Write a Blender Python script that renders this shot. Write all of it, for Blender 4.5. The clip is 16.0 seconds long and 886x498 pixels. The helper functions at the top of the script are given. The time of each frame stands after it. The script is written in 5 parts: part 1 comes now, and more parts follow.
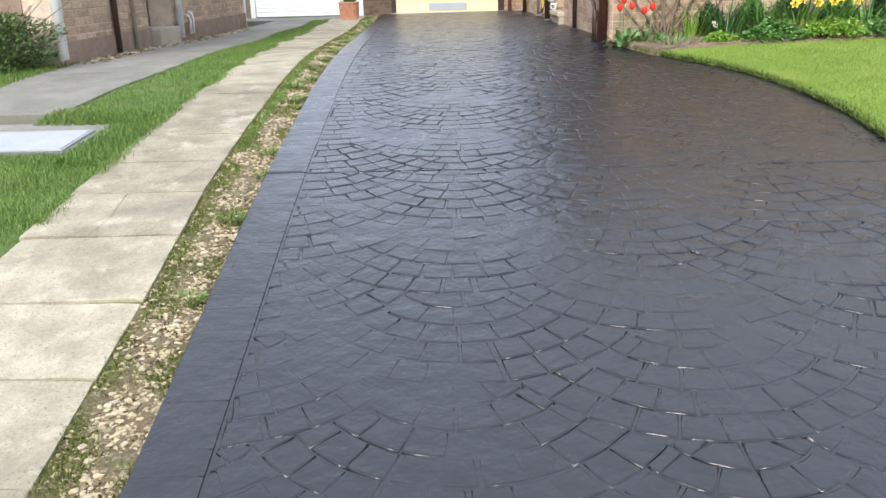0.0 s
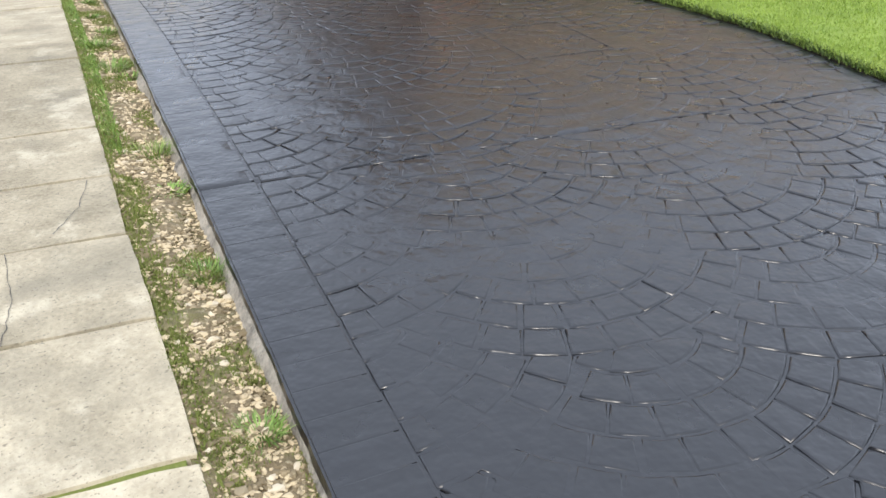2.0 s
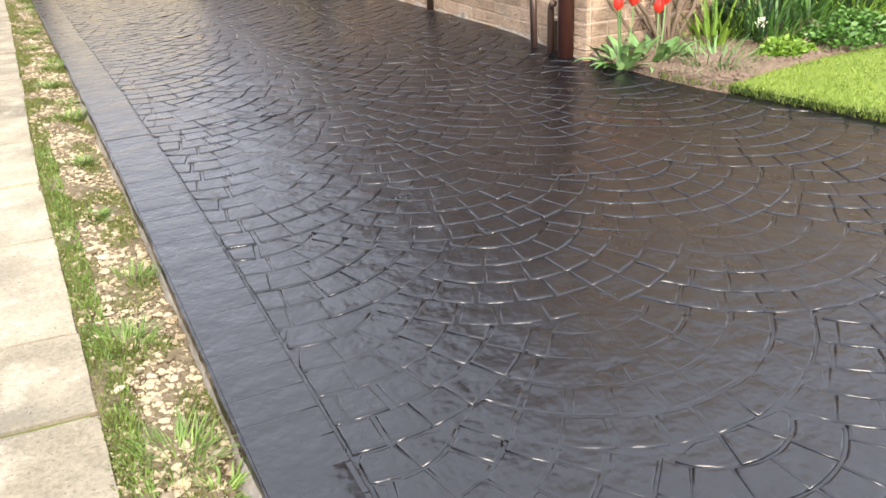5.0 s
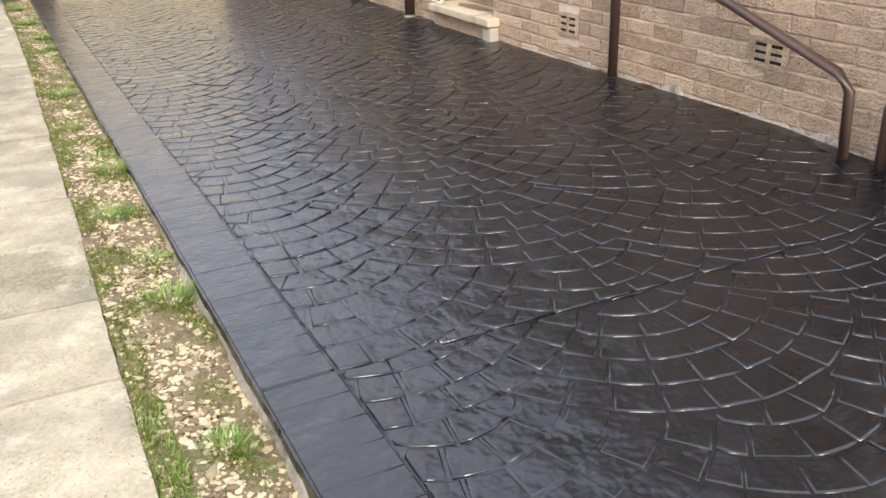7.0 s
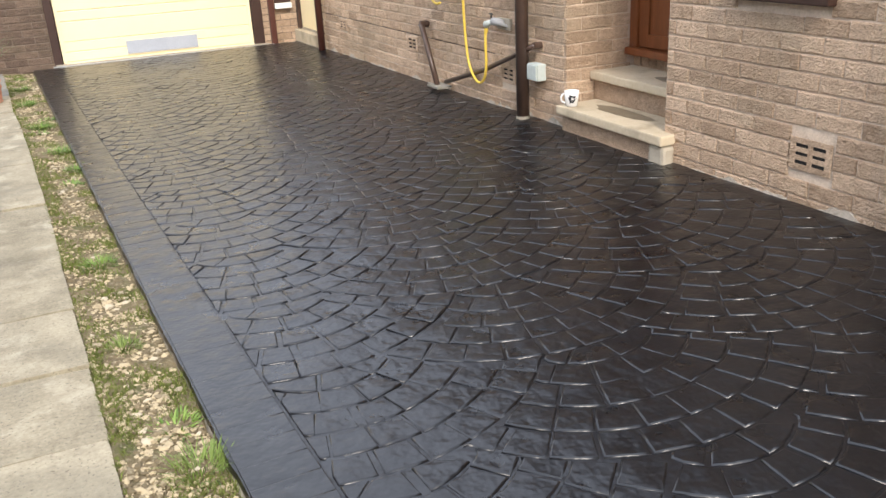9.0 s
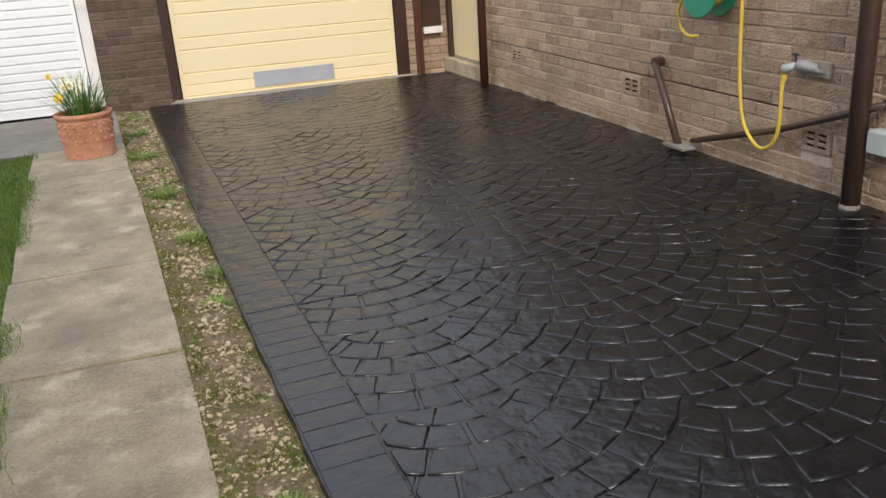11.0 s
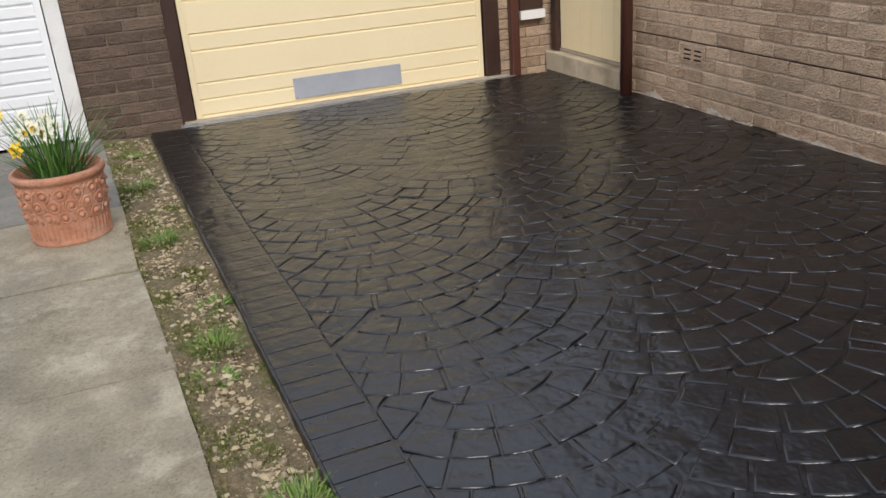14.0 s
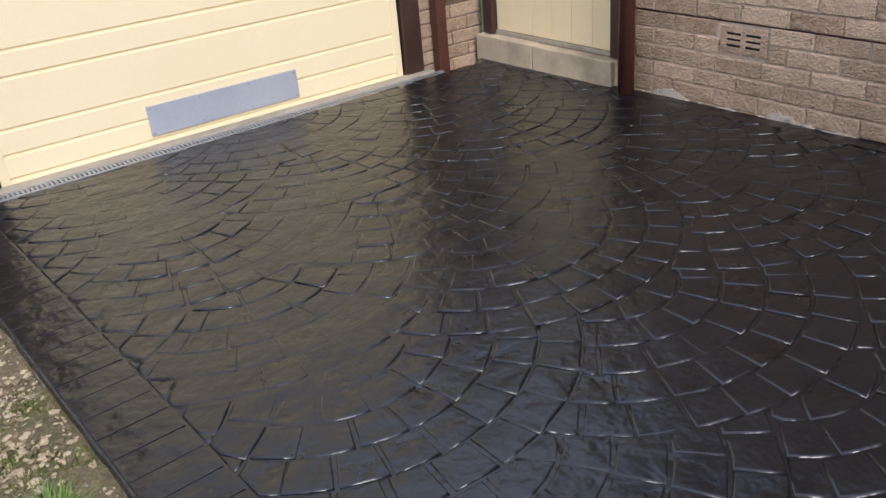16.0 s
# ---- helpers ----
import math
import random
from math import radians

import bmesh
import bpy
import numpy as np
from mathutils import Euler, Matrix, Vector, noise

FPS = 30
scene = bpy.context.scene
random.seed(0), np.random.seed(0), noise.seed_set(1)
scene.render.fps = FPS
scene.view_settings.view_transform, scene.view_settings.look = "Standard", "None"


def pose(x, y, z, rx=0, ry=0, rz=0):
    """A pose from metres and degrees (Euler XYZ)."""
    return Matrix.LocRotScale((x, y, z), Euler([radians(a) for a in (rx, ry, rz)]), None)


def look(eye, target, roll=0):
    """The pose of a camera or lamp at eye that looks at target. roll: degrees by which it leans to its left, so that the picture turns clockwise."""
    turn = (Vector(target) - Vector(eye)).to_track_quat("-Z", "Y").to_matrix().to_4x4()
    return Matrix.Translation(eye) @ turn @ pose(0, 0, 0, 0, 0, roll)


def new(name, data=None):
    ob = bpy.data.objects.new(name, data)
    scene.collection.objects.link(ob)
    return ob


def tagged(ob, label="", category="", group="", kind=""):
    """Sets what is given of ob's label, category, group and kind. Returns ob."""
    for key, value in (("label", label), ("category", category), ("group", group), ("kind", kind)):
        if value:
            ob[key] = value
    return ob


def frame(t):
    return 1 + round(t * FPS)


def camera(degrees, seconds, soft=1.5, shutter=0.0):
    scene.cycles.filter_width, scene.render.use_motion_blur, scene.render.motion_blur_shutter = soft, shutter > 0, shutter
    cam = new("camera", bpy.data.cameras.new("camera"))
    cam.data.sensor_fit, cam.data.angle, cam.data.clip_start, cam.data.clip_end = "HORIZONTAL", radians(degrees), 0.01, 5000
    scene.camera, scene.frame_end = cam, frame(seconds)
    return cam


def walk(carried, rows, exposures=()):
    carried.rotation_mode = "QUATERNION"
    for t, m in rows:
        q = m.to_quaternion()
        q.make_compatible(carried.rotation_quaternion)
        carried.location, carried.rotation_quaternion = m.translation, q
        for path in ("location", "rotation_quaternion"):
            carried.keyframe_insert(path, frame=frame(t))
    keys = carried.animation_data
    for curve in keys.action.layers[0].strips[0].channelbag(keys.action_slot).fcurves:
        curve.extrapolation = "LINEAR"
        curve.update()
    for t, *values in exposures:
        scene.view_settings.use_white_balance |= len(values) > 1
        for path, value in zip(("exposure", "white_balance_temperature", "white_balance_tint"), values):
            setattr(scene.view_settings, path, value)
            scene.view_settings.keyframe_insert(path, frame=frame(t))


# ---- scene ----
cam = camera(54.9, 16.0)
EXPOSURES = [(0, 0.34, 6250, 11), (2.0, 0.32, 6350, 11), (2.5, 0.36, 6350, 12), (3.0, 0.63, 6400, 14), (3.5, 0.72, 6500, 14), (4.5, 0.9, 6750, 15), (5.2, 0.84, 6800, 15), (8.5, 0.52, 6550, 12), (10.0, 0.25, 6650, 13),
             (12.4, -0.8, 6750, 14), (13.0, -0.46, 6600, 14), (13.5, -0.4, 6450, 13), (14.5, -0.24, 6400, 14), (15.0, -0.04, 6150, 15), (15.5, -0.06, 6200, 15), (16.0, -0.12, 5950, 16)]
PATH = [
    (0, (1.637, 1.113, 0.67), (1.593, 3.02, 0.067), -1.5),
    (0.5, (1.354, 1.328, 0.683), (1.342, 3.22, 0.035), -2.6),
    (1, (0.981, 1.538, 0.664), (1.167, 3.404, -0.033), -2.5),
    (1.5, (0.697, 1.861, 0.686), (1.145, 3.658, -0.069), -2.3),
    (2, (0.524, 2.254, 0.765), (1.161, 3.966, -0.047), -2.3),
    (2.5, (0.39, 2.703, 0.806), (1.215, 4.294, -0.083), -2.7),
    (3, (0.385, 3.12, 0.815), (1.256, 4.662, -0.113), -4.6),
    (3.5, (0.431, 3.606, 0.863), (1.249, 5.189, -0.045), -5.6),
    (4, (0.447, 4.167, 0.916), (1.259, 5.772, 0.043), -3.7),
    (4.5, (0.486, 4.687, 0.972), (1.235, 6.326, 0.104), -3.9),
    (5, (0.454, 5.199, 1.07), (1.167, 6.879, 0.251), -2.7),
    (5.2, (0.44, 5.414, 1.069), (1.153, 7.103, 0.27), -2.4),
    (7.3, (0.234, 7.638, 1.184), (0.97, 9.309, 0.368), -2.1),
    (7.5, (0.255, 7.847, 1.197), (0.974, 9.526, 0.381), -2.0),
    (8, (0.233, 8.261, 1.263), (0.974, 9.941, 0.471), -1.6),
    (8.5, (0.195, 8.702, 1.318), (0.999, 10.372, 0.567), -2.2),
    (9, (0.204, 9.167, 1.313), (0.959, 10.871, 0.589), -3.1),
    (9.5, (0.202, 9.639, 1.339), (0.903, 11.365, 0.612), -3.3),
    (10, (0.154, 10.139, 1.351), (0.84, 11.866, 0.61), -3.0),
    (10.2, (0.145, 10.329, 1.345), (0.807, 12.065, 0.605), -3.1),
    (12.3, (0.025, 12.153, 1.298), (0.569, 13.98, 0.695), -4.2),
    (12.5, (0.018, 12.275, 1.304), (0.581, 14.092, 0.687), -4.2),
    (13, (-0.025, 12.689, 1.29), (0.606, 14.464, 0.619), -4.3),
    (13.5, (-0.038, 13.127, 1.261), (0.582, 14.886, 0.539), -4.4),
    (14, (-0.024, 13.623, 1.282), (0.59, 15.367, 0.521), -4.5),
    (14.5, (-0.054, 14.128, 1.276), (0.646, 15.815, 0.462), -4.5),
    (15, (-0.049, 14.619, 1.246), (0.709, 16.258, 0.385), -4.1),
    (15.5, (-0.047, 15.124, 1.268), (0.79, 16.714, 0.39), -3.7),
    (16, (-0.09, 15.608, 1.285), (0.934, 17.069, 0.382), -5.2),
]
walk(cam, [(t, look(eye, target, roll)) for t, eye, target, roll in PATH], EXPOSURES)
# ---- world, sun, exposure ----
world = bpy.data.worlds.new("sky")
scene.world = world
world.use_nodes = True
wn = world.node_tree.nodes
sky = wn.new("ShaderNodeTexSky")
sky.sky_type, sky.sun_disc = "NISHITA", False
sky.sun_elevation, sky.sun_rotation = radians(36), radians(193)
sky.air_density, sky.dust_density, sky.ozone_density = 1.0, 3.0, 1.5
pale = wn.new("ShaderNodeMix")
pale.data_type = "RGBA"
pale.inputs[0].default_value = 0.8
pale.inputs[7].default_value = (8.5, 9.3, 10.7, 1)
world.node_tree.links.new(sky.outputs[0], pale.inputs[6])
world.node_tree.links.new(pale.outputs[2], wn["Background"].inputs[0])
wn["Background"].inputs[1].default_value = 0.172
sun = new("sun", bpy.data.lights.new("sun", "SUN"))
sun.data.energy, sun.data.angle, sun.data.color = 2.7, radians(18), (1.0, 0.925, 0.81)
sun.matrix_basis = look((-2.2, -8.0, 6.0), (0, 0, 0))

# ---- materials ----


def material(name, dark, light, size=8.0, rough=0.8, bump=0.15, fine=60.0, metal=0.0, spread=0.0, stain=None, stain_size=1.2,
             stain_amount=0.5, rough_var=0.1, detail=6.0, stretch=(1, 1, 1), spec=0.5, bump_dist=0.01, coarse_bump=0.0, fine_bump=1.0, coat=0.0, blot=None, blot_size=9.0, blot_amount=0.5, pits=None):
    """Two colours mixed by noise at two scales, a random step from piece to piece, an optional stain, and relief."""
    m = bpy.data.materials.new(name)
    m.use_nodes = True
    n, ln = m.node_tree.nodes, m.node_tree.links.new
    bsdf = n["Principled BSDF"]
    geo, info, tc = n.new("ShaderNodeNewGeometry"), n.new("ShaderNodeObjectInfo"), n.new("ShaderNodeMapping")
    tc.inputs["Scale"].default_value = stretch
    ln(geo.outputs["Position"], tc.inputs["Vector"])

    def noise_at(scale, det=detail, r=0.6):
        t = n.new("ShaderNodeTexNoise")
        t.inputs["Scale"].default_value, t.inputs["Detail"].default_value, t.inputs["Roughness"].default_value = scale, det, r
        ln(tc.outputs[0], t.inputs["Vector"])
        return t.outputs["Fac"]

    def calc(op, a, b):
        c = n.new("ShaderNodeMath")
        c.operation = op
        for k, v in enumerate((a, b)):
            if isinstance(v, (int, float)):
                c.inputs[k].default_value = v
            else:
                ln(v, c.inputs[k])
        return c.outputs[0]

    def ramp(fac, lo, hi):
        r = n.new("ShaderNodeMapRange")
        r.inputs["From Min"].default_value, r.inputs["From Max"].default_value = lo, hi
        ln(fac, r.inputs["Value"])
        return r.outputs[0]

    def blend(fac, a, b):
        x = n.new("ShaderNodeMix")
        x.data_type = "RGBA"
        if isinstance(fac, (int, float)):
            x.inputs[0].default_value = fac
        else:
            ln(fac, x.inputs[0])
        for k, v in ((6, a), (7, b)):
            if isinstance(v, tuple):
                x.inputs[k].default_value = (*v, 1)
            else:
                ln(v, x.inputs[k])
        return x.outputs[2]

    big, small = noise_at(size), noise_at(fine)
    fac = calc("ADD", calc("MULTIPLY", big, 0.6), calc("MULTIPLY", small, 0.4))
    if spread:
        rnd = calc("FRACT", calc("ADD", info.outputs["Random"], geo.outputs["Random Per Island"]), 0.0)
        fac = calc("ADD", fac, calc("MULTIPLY", calc("SUBTRACT", rnd, 0.5), spread))
    col = blend(ramp(fac, 0.3, 0.7), dark, light)
    if stain:
        col = blend(calc("MULTIPLY", ramp(noise_at(stain_size, 4), 0.5, 0.72), stain_amount), col, stain)
    if blot:
        col = blend(calc("MULTIPLY", ramp(noise_at(blot_size, 8, 0.7), 0.53, 0.66), blot_amount), col, blot)
    if pits:
        col = blend(calc("MULTIPLY", ramp(noise_at(110, 2, 0.5), 0.62, 0.70), 0.6), col, pits)
    ln(col, bsdf.inputs["Base Color"])
    ln(calc("ADD", rough - rough_var / 2, calc("MULTIPLY", big, rough_var)), bsdf.inputs["Roughness"])
    bsdf.inputs["Metallic"].default_value = metal
    bsdf.inputs["Specular IOR Level"].default_value = spec
    bsdf.inputs["Coat Weight"].default_value, bsdf.inputs["Coat Roughness"].default_value = coat, 0.2
    if bump:
        b = n.new("ShaderNodeBump")
        b.inputs["Strength"].default_value, b.inputs["Distance"].default_value = bump, bump_dist
        h = calc("ADD", calc("MULTIPLY", small, fine_bump), calc("MULTIPLY", big, coarse_bump))
        ln(h, b.inputs["Height"])
        ln(b.outputs[0], bsdf.inputs["Normal"])
        ln(b.outputs[0], bsdf.inputs["Coat Normal"])
    return m


M = {
    "drive": material("sealed_charcoal_concrete", (0.0016, 0.0019, 0.0031), (0.0040, 0.0045, 0.0066), 8, 0.31, 0.36, 30, rough_var=0.28, spread=0.25,
                      stain=(0.0065, 0.0066, 0.008), stain_size=1.6, stain_amount=0.5, spec=0.68, coarse_bump=3.4, fine_bump=0.3, coat=0.08, bump_dist=0.010, detail=3),
    "groove": material("dark_joint", (0.006, 0.006, 0.007), (0.014, 0.014, 0.016), 20, 0.45, 0.2, 90),
    "raw_edge": material("raw_concrete_edge", (0.14, 0.125, 0.10), (0.40, 0.36, 0.29), 14, 0.9, 0.6, 70, blot=(0.03, 0.03, 0.03), blot_size=10, blot_amount=0.8),
    "slab": material("weathered_concrete_slab", (0.20, 0.172, 0.115), (0.49, 0.43, 0.31), 5, 0.9, 0.6, 75, spread=0.18, stain=(0.17, 0.155, 0.115),
                     stain_size=2.2, stain_amount=0.7, blot=(0.54, 0.485, 0.365), blot_size=4.5, blot_amount=0.6, pits=(0.10, 0.09, 0.065)),
    "path": material("grey_concrete_path", (0.17, 0.16, 0.135), (0.31, 0.29, 0.25), 4.0, 0.92, 0.3, 50, spread=0.2, stain=(0.13, 0.13, 0.10), stain_amount=0.6,
                     blot=(0.15, 0.15, 0.10), blot_size=7),
    "soil": material("stony_soil", (0.08, 0.058, 0.029), (0.26, 0.20, 0.11), 22, 0.95, 0.8, 80, stain=(0.085, 0.10, 0.022), stain_size=5.0, stain_amount=0.9, bump_dist=0.02,
                     blot=(0.42, 0.36, 0.24), blot_size=45, blot_amount=0.6),
    "earth": material("flower_bed_soil", (0.15, 0.105, 0.07), (0.34, 0.25, 0.175), 12, 0.95, 0.9, 50, bump_dist=0.03, blot=(0.36, 0.29, 0.21), blot_size=30, blot_amount=0.5),
    # soil of the lawn's cut edge, with the edge shadow in its colour
    "shaded_soil": material("shadow_dark_cut_soil", (0.022, 0.017, 0.010), (0.065, 0.048, 0.028), 18, 0.95, 0.8, 70, bump_dist=0.02),
    "pebble": material("pale_pebbles", (0.15, 0.115, 0.062), (0.46, 0.375, 0.235), 30, 0.85, 0.2, 120, spread=1.2),
    "pale_stone": material("pale_stones", (0.24, 0.195, 0.12), (0.50, 0.43, 0.31), 30, 0.85, 0.2, 120, spread=0.8),
    "grass_base": material("grass_ground", (0.055, 0.095, 0.016), (0.11, 0.18, 0.035), 7, 0.95, 0.6, 60, bump_dist=0.02),
    "grass": material("grass_blade", (0.07, 0.135, 0.018), (0.17, 0.27, 0.048), 4, 0.6, 0, 40, spread=0.6, stain=(0.20, 0.22, 0.06), stain_size=1.8, stain_amount=0.6),
    "lawn": material("lawn_blade", (0.14, 0.225, 0.025), (0.25, 0.345, 0.05), 2.0, 0.6, 0, 30, spread=0.25, stain=(0.33, 0.36, 0.09), stain_size=1.1),
    # darker lawn greens: the shadow at the edge is painted into these blades
    "lawn_rim": material("shaded_lawn_edge_blade", (0.05, 0.09, 0.012), (0.17, 0.24, 0.04), 6, 0.6, 0, 40, spread=0.6),
    "lawn_base": material("lawn_ground", (0.14, 0.21, 0.03), (0.23, 0.31, 0.05), 5, 0.95, 0.6, 60, bump_dist=0.02),
    "moss": material("moss", (0.080, 0.102, 0.016), (0.185, 0.215, 0.05), 25, 0.95, 0.6, 90),
    "brick": material("rough_buff_brick", (0.38, 0.262, 0.172), (0.68, 0.50, 0.35), 16, 0.93, 1.0, 60, spread=0.30, stain=(0.31, 0.25, 0.17), stain_size=1.3,
                      stain_amount=0.6, bump_dist=0.022, blot=(0.21, 0.15, 0.10), blot_size=34, blot_amount=0.5, pits=(0.12, 0.085, 0.06), stretch=(1, 1, 1.7)),
    "brick_brown": material("brown_brick", (0.10, 0.068, 0.05), (0.235, 0.165, 0.12), 14, 0.93, 1.0, 60, spread=0.25, bump_dist=0.02, stain=(0.085, 0.075, 0.045), stain_size=2.0,
                      stain_amount=0.6, blot=(0.06, 0.042, 0.03), blot_size=30, blot_amount=0.5, stretch=(1, 1, 1.7)),
    "mortar": material("mortar", (0.50, 0.39, 0.29), (0.80, 0.66, 0.52), 12, 0.95, 0.6, 80, stain=(0.24, 0.205, 0.15), stain_size=1.3, stain_amount=0.65),
    "mortar_brown": material("grey_mortar", (0.13, 0.098, 0.078), (0.27, 0.215, 0.17), 12, 0.95, 0.5, 80),
    "cream": material("cream_painted_steel", (0.82, 0.705, 0.45), (0.87, 0.755, 0.50), 1.4, 0.42, 0.04, 60, rough_var=0.08),
    "cream_wood": material("cream_painted_timber", (0.90, 0.74, 0.44), (0.94, 0.79, 0.50), 2, 0.55, 0.05, 60, stretch=(8, 8, 0.6)),
    "white_door": material("white_painted_steel", (0.82, 0.85, 0.87), (0.88, 0.90, 0.91), 1.4, 0.42, 0.04, 60),
    "white": material("white_gloss_paint", (0.74, 0.74, 0.72), (0.83, 0.83, 0.81), 9, 0.45, 0.05, 60, stain=(0.45, 0.43, 0.38), stain_size=6, stain_amount=0.4),
    "brown": material("dark_brown_paint", (0.030, 0.014, 0.010), (0.060, 0.030, 0.022), 6, 0.42, 0.1, 50),
    "red_brown": material("red_brown_plastic", (0.060, 0.020, 0.014), (0.095, 0.034, 0.024), 5, 0.35, 0.03, 50),
    "pipe": material("brown_plastic_pipe", (0.050, 0.030, 0.022), (0.085, 0.052, 0.038), 7, 0.35, 0.05, 60),
    "plate": material("galvanised_plate", (0.40, 0.43, 0.48), (0.50, 0.53, 0.58), 5, 0.4, 0.05, 60, metal=0.25),
    "cover": material("pale_metal_cover", (0.36, 0.38, 0.38), (0.50, 0.52, 0.51), 12, 0.55, 0.25, 90, metal=0.25),
    "steel": material("grating_steel", (0.34, 0.35, 0.36), (0.46, 0.47, 0.48), 20, 0.45, 0.1, 60, metal=0.6),
    "dark": material("dark_void", (0.004, 0.004, 0.004), (0.008, 0.008, 0.008), 20, 0.9, 0, 60),
    "concrete": material("pale_cast_concrete", (0.30, 0.26, 0.20), (0.47, 0.42, 0.33), 5, 0.9, 0.35, 60, stain=(0.20, 0.17, 0.13), stain_size=4, stain_amount=0.5),
    "step": material("cream_stone_step", (0.46, 0.38, 0.26), (0.60, 0.51, 0.37), 5, 0.88, 0.25, 60, stain=(0.26, 0.21, 0.14), stain_size=3.4, stain_amount=0.75),
    "haunch": material("pale_mortar_haunch", (0.30, 0.255, 0.20), (0.60, 0.53, 0.44), 18, 0.95, 0.7, 80, blot=(0.12, 0.10, 0.08), blot_size=14, blot_amount=0.7),
    "damp": material("damp_stone", (0.14, 0.11, 0.07), (0.23, 0.185, 0.125), 7, 0.55, 0.15, 60),
    "plinth": material("weathered_cement_plinth", (0.17, 0.12, 0.085), (0.32, 0.23, 0.165), 7, 0.95, 0.7, 60, stain=(0.10, 0.08, 0.055), stain_size=3, stain_amount=0.6),
    "wood": material("stained_hardwood", (0.12, 0.035, 0.012), (0.25, 0.085, 0.03), 3, 0.32, 0.06, 40, stretch=(6, 6, 0.5)),
    "terracotta": material("terracotta", (0.44, 0.19, 0.11), (0.64, 0.33, 0.21), 10, 0.85, 0.35, 70, stain=(0.60, 0.45, 0.36), stain_size=9, stain_amount=0.45, blot=(0.28, 0.10, 0.055), blot_size=24, blot_amount=0.55),
    "leaf": material("leaf_green", (0.045, 0.13, 0.02), (0.13, 0.27, 0.055), 8, 0.45, 0, 50, spread=0.5),
    "weed_leaf": material("weed_leaf", (0.08, 0.15, 0.02), (0.20, 0.30, 0.06), 8, 0.55, 0, 50, spread=0.5),
    "leaf_pale": material("pale_leaf", (0.09, 0.20, 0.05), (0.23, 0.38, 0.14), 8, 0.5, 0, 50, spread=0.5),
    "leaf_dark": material("dark_leaf", (0.02, 0.055, 0.018), (0.055, 0.11, 0.04), 8, 0.5, 0, 50, spread=0.6),
    "leaf_bush": material("evergreen_leaf", (0.03, 0.07, 0.018), (0.12, 0.19, 0.05), 8, 0.5, 0, 50, spread=0.8),
    "leaf_lime": material("lime_leaf", (0.10, 0.22, 0.015), (0.25, 0.40, 0.05), 8, 0.5, 0, 50, spread=0.5),
    "red": material("red_petal", (0.62, 0.015, 0.010), (0.85, 0.06, 0.03), 20, 0.5, 0, 50),
    "yellow": material("yellow_petal", (0.80, 0.55, 0.02), (0.90, 0.70, 0.06), 20, 0.5, 0, 50),
    "petal": material("cream_petal", (0.75, 0.74, 0.55), (0.85, 0.84, 0.70), 20, 0.55, 0, 50),
    "stem": material("woody_stem", (0.12, 0.085, 0.055), (0.27, 0.20, 0.14), 20, 0.9, 0.4, 80),
    "hose": material("yellow_hose", (0.62, 0.43, 0.05), (0.75, 0.54, 0.09), 12, 0.4, 0.05, 60),
    "grey_plastic": material("grey_plastic", (0.24, 0.24, 0.24), (0.42, 0.42, 0.42), 12, 0.5, 0.1, 60),
    "box_grey": material("pale_grey_plastic", (0.42, 0.47, 0.44), (0.52, 0.57, 0.54), 12, 0.5, 0.05, 60),
    "rim": material("tarnished_rim", (0.03, 0.028, 0.027), (0.06, 0.056, 0.054), 12, 0.45, 0.1, 60),
    "green": material("green_plastic", (0.01, 0.22, 0.13), (0.02, 0.32, 0.20), 10, 0.4, 0.05, 60),
    "china": material("white_china", (0.78, 0.78, 0.77), (0.86, 0.86, 0.85), 12, 0.2, 0, 60, rough_var=0.0),
    "print": material("black_print", (0.015, 0.015, 0.018), (0.03, 0.03, 0.035), 12, 0.3, 0, 60),
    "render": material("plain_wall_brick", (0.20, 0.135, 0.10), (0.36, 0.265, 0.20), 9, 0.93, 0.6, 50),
    "roof": material("brown_roof_tile", (0.07, 0.045, 0.035), (0.13, 0.085, 0.065), 9, 0.9, 0.5, 40),
    "asphalt": material("asphalt", (0.035, 0.035, 0.036), (0.065, 0.064, 0.062), 10, 0.92, 0.5, 90),
    "glass_dark": material("dark_window_glass", (0.01, 0.012, 0.014), (0.015, 0.018, 0.02), 3, 0.06, 0, 30, rough_var=0.0),
}

# ---- mesh helpers ----


def part(name, bm, mat, parent=None, label=""):
    me = bpy.data.meshes.new(name)
    bm.normal_update()
    bm.to_mesh(me)
    bm.free()
    me.materials.append(M[mat])
    ob = new(name, me)
    ob.parent = parent
    if label:
        ob["label"] = label
    return ob


def raw(name, verts, faces, mat, parent=None, label="", smooth=False):
    me = bpy.data.meshes.new(name)
    me.from_pydata([tuple(v) for v in verts], [], faces)
    me.materials.append(M[mat])
    if smooth:
        me.polygons.foreach_set("use_smooth", smooth if isinstance(smooth, list) else [True] * len(me.polygons))
    me.update()
    ob = new(name, me)
    ob.parent = parent
    if label:
        ob["label"] = label
    return ob


def thing(name, label, category, at=(0, 0, 0), group="", kind=""):
    ob = new(name)
    ob.location = at
    ob.empty_display_size = 0.1
    return tagged(ob, label, category, group, kind)


